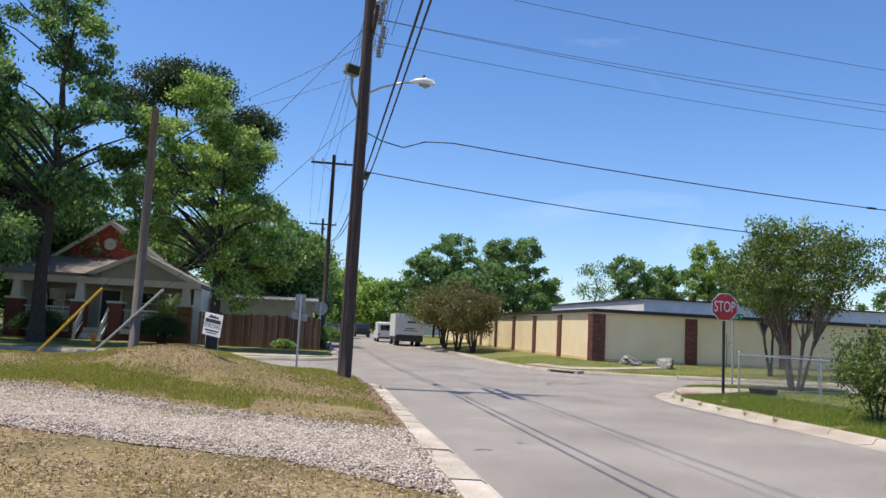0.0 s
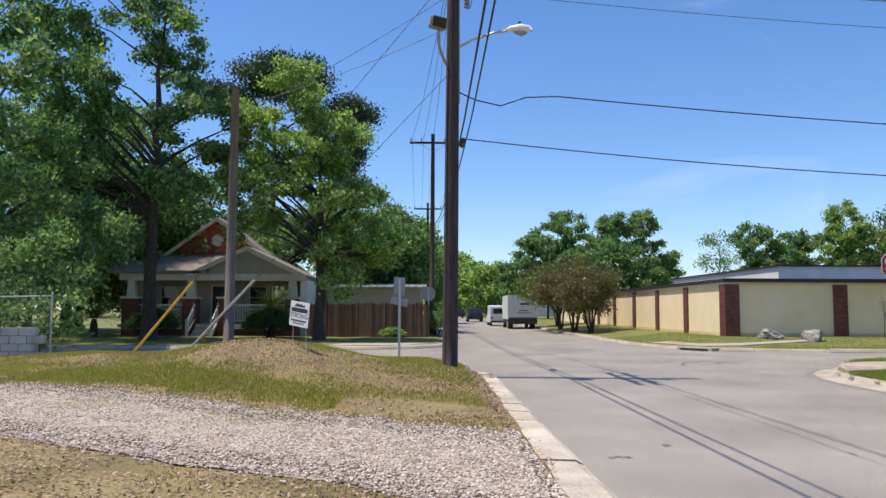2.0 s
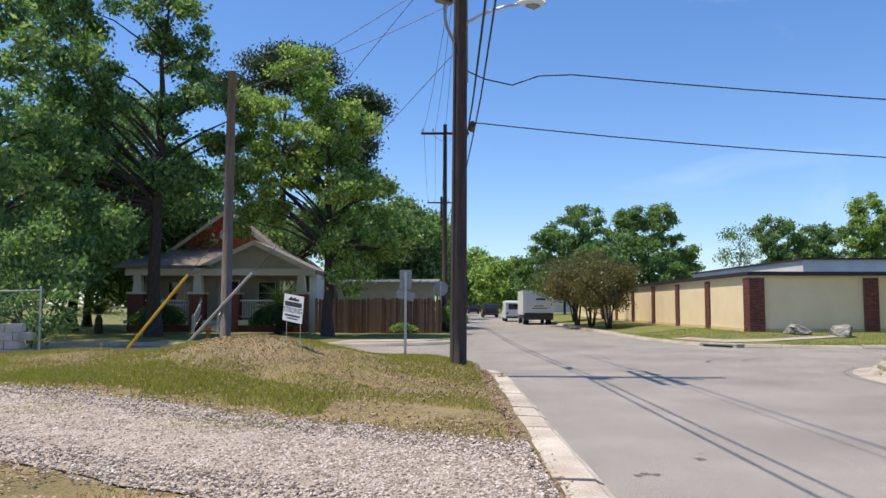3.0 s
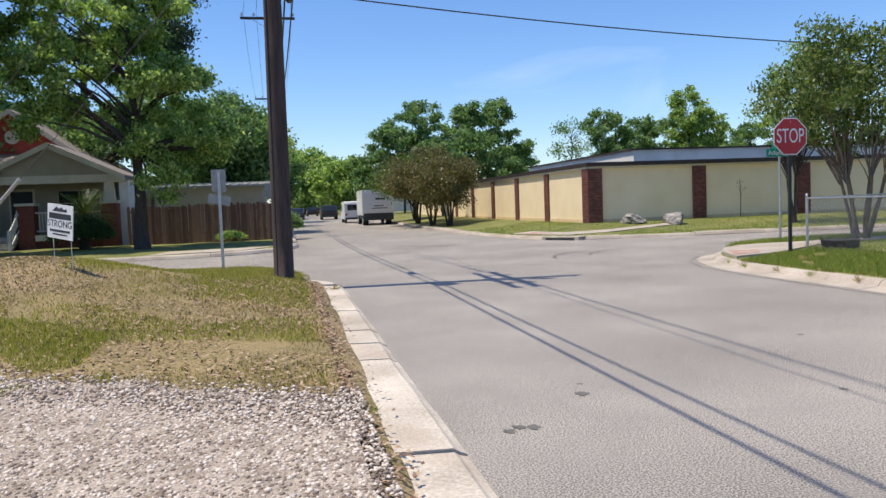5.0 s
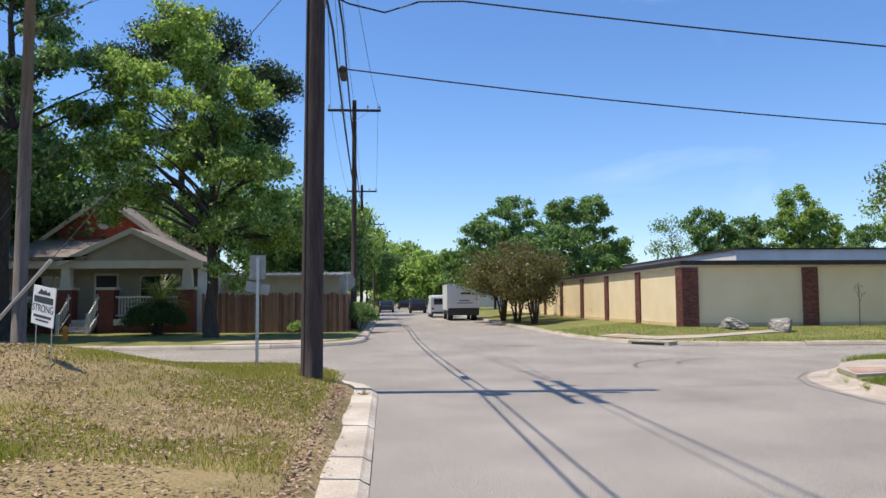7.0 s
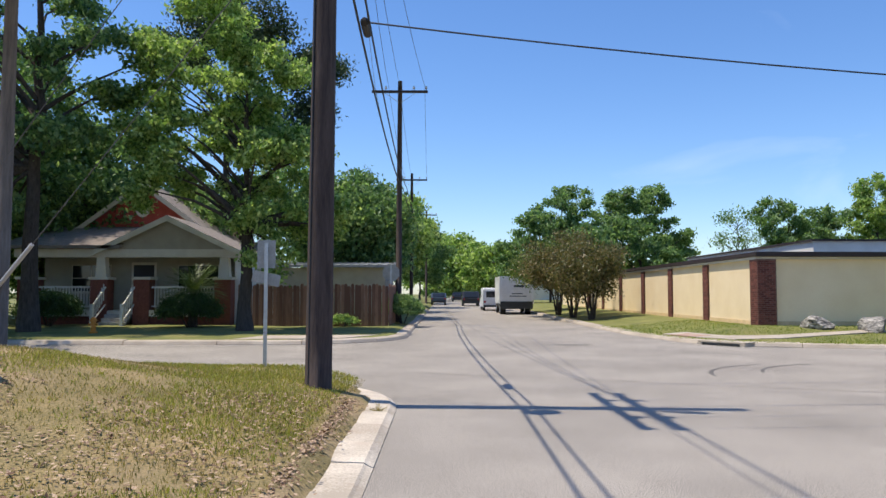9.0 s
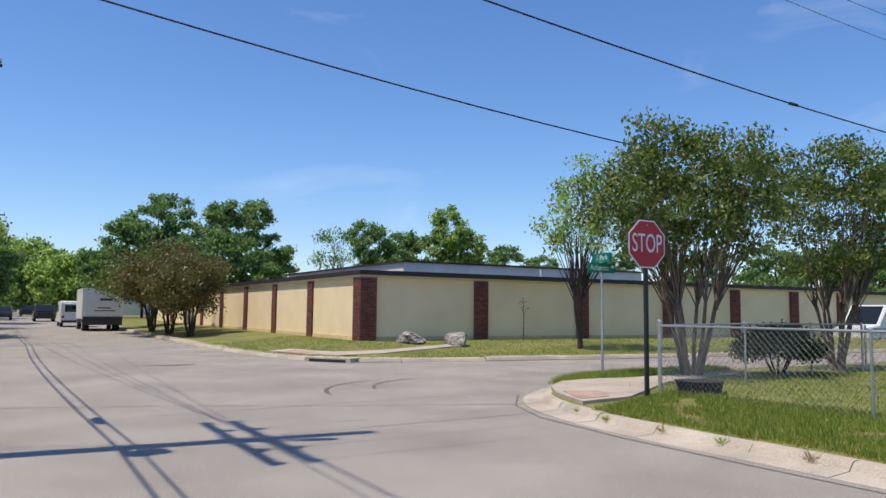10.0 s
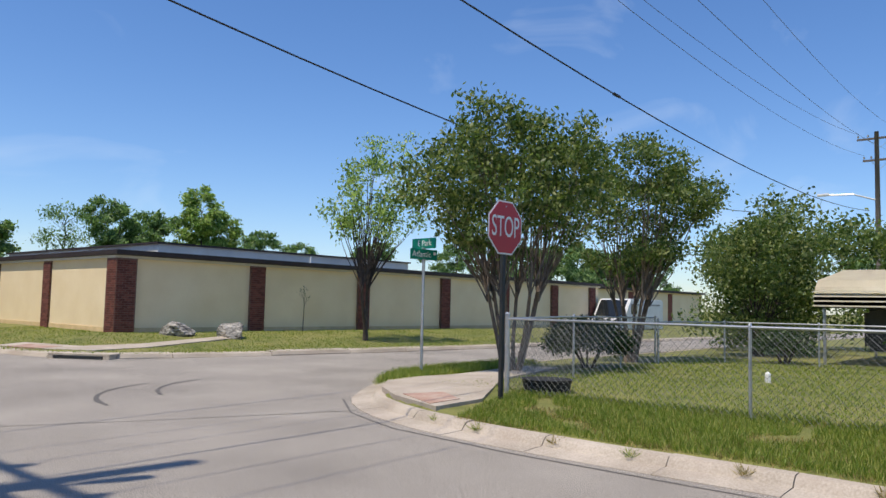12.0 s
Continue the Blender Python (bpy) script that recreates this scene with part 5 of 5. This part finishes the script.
tree("oak_tree", (-14.5, 30.5, land(-14, 30)), 17.0,
     [(0, 0, 6.0, 4.5, 4.0, 3.0), (0.5, 0, 10.0, 4.5, 4.0, 3.0), (-1, 0, 14.0, 4.0, 3.5, 2.6), (2.6, 0, 4.2, 3.2, 3.0, 2.4), (1.5, -1, 2.6, 2.6, 2.2, 1.4)],
     OAK_LEAF, 30000, 0.12, "large dark tree with dense low limbs", 0.34, seed=15, fork=4.0, hub_n=120, spread=0.34, limbs=24)
# Trees added to shade the bungalow and darken the gap beyond it.
for k, (x, y, h, w) in enumerate(((-17.5, 45.0, 13.5, 5.2), (-14.0, 49.5, 10.5, 4.6), (-22.0, 40.0, 8.0, 6.0), (-27.0, 33.0, 7.0, 6.0), (-20.0, 52.0, 10.0, 6.0))):
    tree("shade_tree", (x, y, land(x, y)), h, [(0, 0, h * 0.3, w * 0.8, w * 0.8, h * 0.2), (0.3, 0, h * 0.55, w, w, h * 0.22), (0.6, 0, h * 0.82, w * 0.8, w * 0.7, h * 0.15)], OAK_LEAF, 30000, 0.145, "dense green tree added for shade around the bungalow", 0.3, seed=320 + k, hub_n=110, spread=0.55, fork=h * 0.26, group="shade trees by the bungalow")
tree("shrub_tree", (-8.2, 23.6, land(-8, 23.6)), 4.2,
     [(0, 0, 1.3, 1.5, 1.2, 1.2), (-1.2, 0.3, 2.2, 1.5, 1.2, 1.3), (0.3, 0.4, 3.0, 1.0, 1.0, 0.9)],
     OAK_LEAF, 6000, 0.075, "overgrown dark shrub beside the block wall", 0.05, seed=21, fork=0.8, stems=3, hub_n=60, spread=0.2)
tree("shade_tree", (-7.5, 52.0, land(-7, 52)), 12.0, [(0, 0, 5.8, 4.0, 4.0, 1.7), (4, 0, 6.6, 3.2, 3.0, 2.0), (-4, 0, 5.6, 3.5, 3.0, 1.8)], OAK_LEAF, 28000, 0.14, "broad green tree behind the bungalow roof", 0.3, seed=31, hub_n=70, spread=0.6)
# trees down the street's west side
for k, (x, y, h, w) in enumerate(((0.2, 55.0, 8.6, 3.0), (-0.6, 70.0, 10.0, 3.6), (0.2, 86.0, 12.0, 4.5), (-2.5, 61.0, 9.0, 3.4), (-1.0, 112.0, 13.0, 5.5), (1.0, 140.0, 13.0, 6.0), (-7.0, 90.0, 13.0, 6.0))):
    tree("street_tree", (x, y, land(x, y)), h, [(0, 0, h * 0.42, w * 0.8, w * 0.8, h * 0.2), (0.3, 0, h * 0.62, w, w, h * 0.2), (-0.3, 0.3, h * 0.82, w * 0.7, w * 0.7, h * 0.15)],
         BRIGHT_LEAF if k in (1, 2, 4) else OAK_LEAF, 22000, 0.085 + 0.0012 * y, "leafy green tree along the street", 0.2, seed=40 + k, hub_n=90, spread=0.45, fork=h * 0.28, group="trees down the street")
for k, (x, y, h, w) in enumerate(((7.0, 165.0, 16.5, 5.5), (14.0, 150.0, 13.0, 6.0), (2.5, 190.0, 18.0, 7.0), (12.0, 210.0, 18.0, 8.0))):
    tree("street_tree", (x, y, land(x, y)), h, [(0, 0, h * 0.5, w, w, h * 0.34), (0, 0, h * 0.2, w, w, h * 0.15)], BRIGHT_LEAF, 9000, 0.42, "distant green tree closing the street", 0.25, seed=60 + k, hub_n=45, spread=0.9, group="trees down the street")
# russet crape myrtles on the lawn by the building
for k, (x, y, h, w) in enumerate(((12.9, 51.0, 4.0, 2.0), (12.5, 54.5, 4.9, 2.7), (12.4, 59.5, 5.0, 3.0), (13.6, 68.0, 5.0, 2.4))):
    tree("crape_myrtle", (x, y, land(x, y)), h, [(-0.3, 0, h * 0.55, w, w, h * 0.22), (0, 0, h * 0.8, w * 0.95, w * 0.9, h * 0.2), (-0.8, -0.3, h * 0.62, w * 0.8, w * 0.8, h * 0.2)],
         PURPLE_LEAF if k != 2 else MYRTLE_LEAF, 15000, 0.085, "multi-stemmed crape myrtle with russet green leaves", 0.07, seed=70 + k, hub_n=80, spread=0.34, stems=5, fork=1.4, bark=BARK, group="crape myrtles by the building")
# background wood behind the building
BACK = [(14.5, 96, 10.5, 4.0), (19.0, 100, 14.0, 4.8), (24.5, 102, 14.2, 4.5), (31.0, 103, 15.0, 4.8), (27.0, 95, 9.5, 4.5), (20.0, 90, 8.5, 4.0), (34.5, 112, 9.0, 4.0), (46.0, 100, 12.5, 4.6), (51.0, 102, 12.0, 4.2), (56.5, 100, 15.5, 3.6), (60.0, 101, 13.0, 3.6), (69.0, 105, 11.0, 5.0), (78.0, 108, 10.0, 5.0), (90.0, 104, 11.0, 6.0), (104.0, 98, 12.0, 7.0), (84.0, 70, 9.0, 6.0), (96.0, 60, 9.0, 6.0), (106.0, 48, 9.5, 6.0), (112.0, 36, 9.0, 6.0), (76.0, 58, 8.0, 5.0), (88.0, 60, 8.0, 6.0)]
for k, (x, y, h, w) in enumerate(BACK):
    rr = random.Random(k)
    tree("background_tree", (x, y, 0.6), h, [(0, 0, h * 0.45, w, w * 0.8, h * 0.26), (rr.uniform(-1.5, 1.5), 0, h * 0.72, w * 0.85, w * 0.7, h * 0.2), (rr.uniform(-2, 2), 0, h * 0.87, w * 0.5, w * 0.5, h * 0.11)],
         BRIGHT_LEAF if k in (9, 10) else OAK_LEAF, 13000, 0.20, "green tree in the wood behind the building", 0.25, seed=100 + k, hub_n=85, spread=0.36, group="trees behind the building")
tree("sparse_tree", (41.5, 104.0, 0.6), 12.5, [(0, 0, 9.0, 3.6, 2.5, 3.2)], OAK_LEAF, 1800, 0.17, "thin sparse tree behind the building", 0.2, seed=130, hub_n=34, spread=0.5, fork=3.0, limbs=34)
# crape myrtles on the corner lot
tree("crape_myrtle", (17.6, 22.6, land(17.6, 22.6) - 0.25), 6.2,
     [(0, 0, 4.0, 2.3, 2.2, 1.0), (-1.2, 0.2, 4.2, 1.2, 1.6, 0.9), (0.2, 0, 5.0, 2.0, 2.0, 0.7), (1.4, 0, 4.5, 1.3, 1.6, 0.9), (-0.7, 0, 5.3, 1.0, 1.0, 0.6), (0, 0, 3.0, 1.8, 1.8, 0.5)],
     MYRTLE_LEAF, 21000, 0.058, "spreading multi-stemmed crape myrtle with sparse leaves", 0.055, seed=201, hub_n=230, spread=0.17, stems=8, fork=1.9, bark=BARK_PALE, limbs=120, group="crape myrtles on the corner")
tree("crape_myrtle", (22.7, 22.6, land(22.7, 22.6)), 5.8,
     [(0, 0, 3.9, 2.0, 2.0, 1.0), (0.3, 0, 5.1, 1.8, 1.8, 0.75), (1.7, -0.4, 4.3, 1.4, 1.5, 0.8), (0, 0, 2.8, 1.6, 1.6, 0.5)],
     MYRTLE_LEAF, 15000, 0.06, "spreading multi-stemmed crape myrtle with sparse leaves", 0.055, seed=202, hub_n=170, spread=0.18, stems=7, fork=1.6, bark=BARK_PALE, limbs=90, group="crape myrtles on the corner")
tree("lawn_tree", (23.75, 33.6, land(23.75, 33.6)), 8.0,
     [(0, 0, 4.2, 1.6, 1.5, 1.0), (0.5, 0, 5.6, 1.7, 1.6, 1.2), (1.0, 0, 7.0, 1.2, 1.2, 0.9), (-1.0, 0, 4.9, 1.1, 1.1, 1.0), (1.6, 0, 4.8, 1.2, 1.2, 1.0)],
     BRIGHT_LEAF, 5000, 0.075, "young lawn tree with bare dark limbs and light leaves", 0.08, seed=205, hub_n=110, spread=0.2, fork=2.0, stems=2, limbs=46)
sap = root("sapling", (23.0, 36.3, land(23, 36.3)), "thin bare sapling on the lawn", "sapling")
bm = tube([(0, 0, -0.1), (0.03, 0, 0.9), (0.0, 0, 1.75)], [0.02, 0.015, 0.006], 6)
add_tube(bm, [(0.02, 0, 0.9), (0.16, 0, 1.3)], [0.008, 0.004], 4)
add_tube(bm, [(0.02, 0, 1.1), (-0.12, 0, 1.5)], [0.008, 0.004], 4)
part("stem", bm, BARK, sap)
rng = np.random.default_rng(5)
c, u, w = leaves(rng, np.array([[0.0, 0, 1.6], [0.14, 0, 1.3], [-0.1, 0, 1.45]]), 0.08, 50, 0.035)
quads("leaves", c, u, w, PURPLE_LEAF, sap)
tree("shrub_tree", (13.45, 13.85, land(13.45, 13.85)), 2.2,
     [(0.2, 0, 0.8, 0.7, 0.8, 0.5), (0.4, 0.2, 1.4, 0.9, 0.9, 0.5), (-0.2, -0.4, 1.2, 0.7, 0.7, 0.5)],
     MYRTLE_LEAF, 6500, 0.045, "leafy shrub growing through the roadside grass", 0.03, seed=210, hub_n=60, spread=0.17, stems=4, fork=0.5, bark=BARK)
tree("shrub_tree", (28.3, 21.4, land(26, 21)), 4.6, [(0, 0, 1.5, 1.6, 1.6, 1.2), (0.2, 0, 2.8, 1.8, 1.7, 1.1), (1.2, -0.5, 3.6, 1.6, 1.4, 0.8)], MYRTLE_LEAF, 17000, 0.065, "dense green bushy tree beside the carport", 0.07, seed=215, hub_n=120, spread=0.25, stems=4, fork=1.0)
tree("shrub_tree", (33.0, 23.0, land(33, 23)), 6.0, [(0, 0, 3.0, 2.6, 2.4, 1.6), (1, -1, 4.3, 2.4, 2.4, 1.0), (2.5, -3, 3.4, 2.2, 2.2, 1.4), (0.5, 0, 1.2, 2.6, 2.4, 1.2), (2.5, -3, 1.3, 2.4, 2.4, 1.3)], MYRTLE_LEAF, 15000, 0.10, "tall green shrubbery behind the carport", 0.1, seed=216, hub_n=80, spread=0.4, stems=3, fork=1.4)
tree("shrub_tree", (31.0, 12.5, land(31, 12)), 5.0, [(0, 0, 2.2, 2.4, 2.4, 1.6), (0, 0, 3.6, 2.0, 2.0, 1.0)], OAK_LEAF, 7000, 0.10, "green shrubbery behind the carport", 0.08, seed=217, hub_n=70, spread=0.4, stems=3, fork=1.0)
bush("bush", (19.9, 22.2, land(20, 22.2)), 0.95, 1.25, DARK_LEAF, 10000, 0.04, "rounded dark bush behind the chain-link fence", 301)
bush("bush", (25.0, 19.6, land(25, 19.6)), 0.7, 1.0, DARK_LEAF, 2500, 0.055, "dark bush beside the fence", 302)
bush("bush", (-11.1, 40.6, land(-11, 40.6)), 1.25, 1.6, DARK_LEAF, 16000, 0.045, "rounded dark clipped bush before the porch", 303)
bush("bush", (-5.25, 40.2, land(-5.5, 40.2)), 1.25, 1.5, DARK_LEAF, 16000, 0.045, "dense dark bush before the porch", 304)
bush("bush", (3.0, 44.5, land(2.6, 44.5)), 0.95, 1.5, OAK_LEAF, 10000, 0.045, "clipped green bush by the street corner", 305)
bush("bush", (0.75, 40.9, land(0.75, 40.9)), 0.65, 0.55, BRIGHT_LEAF, 1500, 0.05, "small yellow-green bush before the wooden fence", 306)


def sago(at, r, h, seed, label):
    rng = np.random.default_rng(seed)
    ob = root("sago_palm", (*at, land(*at)), label, "palm")
    part("stem", tube([(0, 0, -0.1), (0, 0, h * 0.35), (0, 0, h * 0.5)], [0.2, 0.18, 0.1], 9), BARK, ob)
    for k in range(110):
        a, lift = rng.uniform(0, 6.283), rng.uniform(0.1, 1.0)
        pts = [np.array([math.cos(a) * r * t * (1.05 - 0.45 * lift), math.sin(a) * r * t * (1.05 - 0.45 * lift), h * 0.5 + (lift * 1.25 * t - 0.35 * t * t) * h * 0.5]) for t in np.linspace(0.05, 1, 10)]
        cs, us, vs = [], [], []
        for p, q in zip(pts, pts[1:]):
            d = unit(q - p)
            side = unit(np.cross(d, [0, 0, 1]))
            for f in (0.2, 0.7):
                for s in (-1, 1):
                    tip = side * s * 0.16 + d * 0.1 + np.array([0, 0, 0.03])
                    cs.append(p + (q - p) * f + tip / 2)
                    us.append(tip / 2)
                    vs.append(d * 0.018)
        quads("frond", np.array(cs), np.array(us), np.array(vs), PALM_LEAF, ob)


sago((-5.2, 40.4), 1.35, 2.7, 11, "bright sago palm before the porch")
sago((-14.0, 40.5), 1.3, 1.8, 12, "sago palm beside the porch")


# ---- grass, gravel and leaf litter ----
def blades(name, label, count, region, material, length, seed, keep, width=0.0045):
    rng = np.random.default_rng(seed)
    x0, x1, y0, y1 = region
    pts = []
    while len(pts) < count:
        x, y = rng.uniform(x0, x1), rng.uniform(y0, y1)
        if keep(x, y) and not inside(x, y, ROAD_OUTLINE):
            pts.append((x, y, land(x, y) - 0.01))
    p = np.array(pts)
    a = rng.uniform(0, 6.283, len(p))
    ln = length * rng.uniform(0.4, 1.3, (len(p), 1))
    tilt = np.stack([rng.normal(scale=0.45, size=len(p)), rng.normal(scale=0.45, size=len(p)), np.ones(len(p))], 1)
    u = unit(tilt) * ln / 2
    v = np.stack([np.cos(a), np.sin(a), np.zeros(len(p))], 1) * width * rng.uniform(0.7, 1.6, (len(p), 1))
    ob = quads(name, p + u * 0.9, u, v, material)
    return tagged(ob, label, "grass", kind="stuff")


def patchy(x, y, f, lim):
    return noise.noise((x * f, y * f, 3.3)) > lim


def gravel_y(x):
    """The gravel drive's near and far edges."""
    wob = 0.25 * noise.noise((x * 1.3, 0, 7.0))
    return 8.3 + 0.58 * (2.5 - x) + wob - 0.5 * smooth(2.2, 3.4, x), 11.3 + 0.5 * (3.4 - x) + wob


def on_gravel(x, y):
    a, b = gravel_y(x)
    return a < y < b


def gravel():
    bm = bmesh.new()
    xs = [-11.2 + 0.4 * k for k in range(38)]
    lo = [bm.verts.new((x, gravel_y(x)[0], land(x, gravel_y(x)[0]) + 0.008)) for x in xs if x < 3.7]
    xs = [x for x in xs if x < 3.7]
    rows = [lo]
    for t in (0.25, 0.5, 0.75, 1.0):
        rows.append([bm.verts.new((x, gravel_y(x)[0] * (1 - t) + gravel_y(x)[1] * t, land(x, gravel_y(x)[0] * (1 - t) + gravel_y(x)[1] * t) + (0.03 if t < 1 else 0.006))) for x in xs])
    for a, b in zip(rows, rows[1:]):
        for k in range(len(a) - 1):
            bm.faces.new((a[k], a[k + 1], b[k + 1], b[k]))
    tagged(part("gravel_drive", bm, GRAVEL_BED, smooth=True), "pale gravel driveway crossing the verge", "driveway", kind="structure")
    # stones
    rng = np.random.default_rng(77)
    ico = bmesh.new()
    bmesh.ops.create_icosphere(ico, subdivisions=1, radius=1.0)
    base = np.array([v.co[:] for v in ico.verts])
    tri = np.array([[v.index for v in f.verts] for f in ico.faces])
    ico.free()
    pts = []
    while len(pts) < 24000:
        x = 3.75 - 9.5 * rng.random() ** 1.5
        a, b = gravel_y(x)
        y = rng.uniform(a - 0.25, b + 0.2)
        if (a < y < b or rng.random() < 0.35) and x < 3.72:
            pts.append((x, y, land(x, y) + 0.03))
    p = np.array(pts)
    n = len(p)
    s = rng.uniform(0.007, 0.019, (n, 1, 1)) * rng.uniform(0.6, 1.25, (n, 1, 3)) * np.array([1, 1, 0.7])
    jit = 1 + rng.normal(scale=0.14, size=(n, len(base), 1))
    ang = rng.uniform(0, 6.283, n)
    rot = np.zeros((n, 3, 3))
    rot[:, 0, 0], rot[:, 0, 1], rot[:, 1, 0], rot[:, 1, 1], rot[:, 2, 2] = np.cos(ang), -np.sin(ang), np.sin(ang), np.cos(ang), 1
    co = np.einsum("nij,nkj->nki", rot, base[None] * s * jit) + p[:, None]
    me = bpy.data.meshes.new("gravel")
    nv, nt = len(base), len(tri)
    idx = (tri[None] + (np.arange(n) * nv)[:, None, None]).reshape(-1)
    me.vertices.add(n * nv)
    me.vertices.foreach_set("co", co.astype(np.float32).ravel())
    me.loops.add(len(idx))
    me.loops.foreach_set("vertex_index", idx.astype(np.int32))
    me.polygons.add(n * nt)
    me.polygons.foreach_set("loop_start", np.arange(0, 3 * n * nt, 3, dtype=np.int32))
    me.update(calc_edges=True)
    tagged(link("gravel", me, STONE), "loose pale gravel stones", "gravel", kind="stuff")


gravel()
def green_zone(x, y):
    """Where the verge stays green: a strip behind the gravel and the flank by the pole."""
    w = 0.6 * noise.noise((x * 0.8, y * 0.8, 5.0)) + 1.1 * noise.noise((x * 6.0, y * 6.0, 2.0))
    far = gravel_y(x)[1]
    strip = far + 0.4 + w < y < far + 2.1 + w and x < 1.0 + w
    return strip or (x > 1.6 + w and 16.2 + w < y) or noise.noise((x * 0.6, y * 0.6, 9.0)) > 0.08


def bare(x, y):
    """A worn sandy patch between the gravel and the mound."""
    q = ((x - 2.2) / 1.3) ** 2 + ((y - 13.2) / 0.8) ** 2 + 1.2 * noise.noise((x * 2.2, y * 2.2, 4.0))
    return q < 0.9


blades("verge_grass", "short dry verge grass", 100000, (-9, 3.62, 10.5, 24.5), DRY_BLADE, 0.055, 400, lambda x, y: y < 23.0 and not on_gravel(x, y) and patchy(x, y, 0.9, -0.75) and not bare(x, y))
blades("verge_grass", "fresh green tufts on the verge", 95000, (-9, 3.5, 11.6, 22.8), VERGE_BLADE, 0.07, 401, green_zone)
def strip(x, y):
    far = gravel_y(x)[1] + 0.5 * noise.noise((x * 1.5, y * 1.5, 5.0))
    return far + 0.5 < y < far + 1.9 and x < 1.4


blades("verge_grass", "fresh green strip behind the gravel", 30000, (-4.5, 1.4, 12.3, 17.6), VERGE_BLADE, 0.08, 408, strip)
blades("verge_grass", "dry grass before the gravel", 24000, (-6, 3.6, 4.5, 9.3), DRY_BLADE, 0.045, 402, lambda x, y: not on_gravel(x, y) and patchy(x, y, 1.3, -0.1))
blades("corner_grass", "lush green roadside grass", 90000, (11.9, 15.4, 9.0, 20.4), BLADE, 0.11, 403, lambda x, y: x > 12.05 and patchy(x, y, 1.6, -0.45) and y < 19.9 + 0.35 * (x - 13.6) and x < 14.45 + 0.06 * (19 - y))
blades("corner_grass", "dry straw among the roadside grass", 22000, (11.9, 17.0, 9.0, 20.4), DRY_BLADE, 0.075, 407, lambda x, y: x > 11.98 and patchy(x, y, 1.9, -0.05) and y < 19.9 + 0.35 * (x - 13.6) and x < 14.6)
blades("corner_grass", "green grass tuft beyond the pavement", 16000, (13.6, 20.5, 22.0, 25.0), BLADE, 0.15, 404, lambda x, y: y > 22.6 + 0.2 * (x - 14) and y < 22.8 + 0.85 * (x - 14))
blades("yard_grass", "mown yard grass", 75000, (14.3, 26.0, 10.0, 22.0), BLADE, 0.06, 405, lambda x, y: True, 0.006)
blades("lawn_grass", "short lawn grass before the building", 30000, (11.7, 34.0, 30.2, 43.0), BLADE, 0.06, 406, lambda x, y: (y < 37.1 or x < 16.1) and not inside(x, y, PAVE_N), 0.01)


def litter():
    rng = np.random.default_rng(9)
    pts = []
    while len(pts) < 19000:
        x, y = rng.uniform(-5, 3.7), rng.uniform(5.5, 19.5)
        if not on_gravel(x, y) and (noise.noise((x * 0.5, y * 0.5, 1.0)) > 0.02 or (11.0 < y < 17.2 and x > -3.5 and noise.noise((x * 1.1, y * 1.1, 2.0)) > -0.2) or y < 9):
            pts.append((x, y, land(x, y) + 0.03))
    for _ in range(1800):
        x, y = 3.6 + abs(rng.normal(scale=0.1)), rng.uniform(9.0, 19.5)
        pts.append((x, y, max(land(x, y), grade(y) + 0.09) + 0.012))
    p = np.array(pts)
    n = len(p)
    u = unit(rng.normal(size=(n, 3)) * np.array([1, 1, 0.25])) * rng.uniform(0.015, 0.035, (n, 1))
    v = unit(np.cross(u, rng.normal(size=(n, 3)) * 0.2 + np.array([0, 0, 1]))) * 0.016
    tagged(quads("leaf_litter", p, u, v, DIRT), "dry brown leaf litter on the verge", "leaves", kind="stuff")


litter()
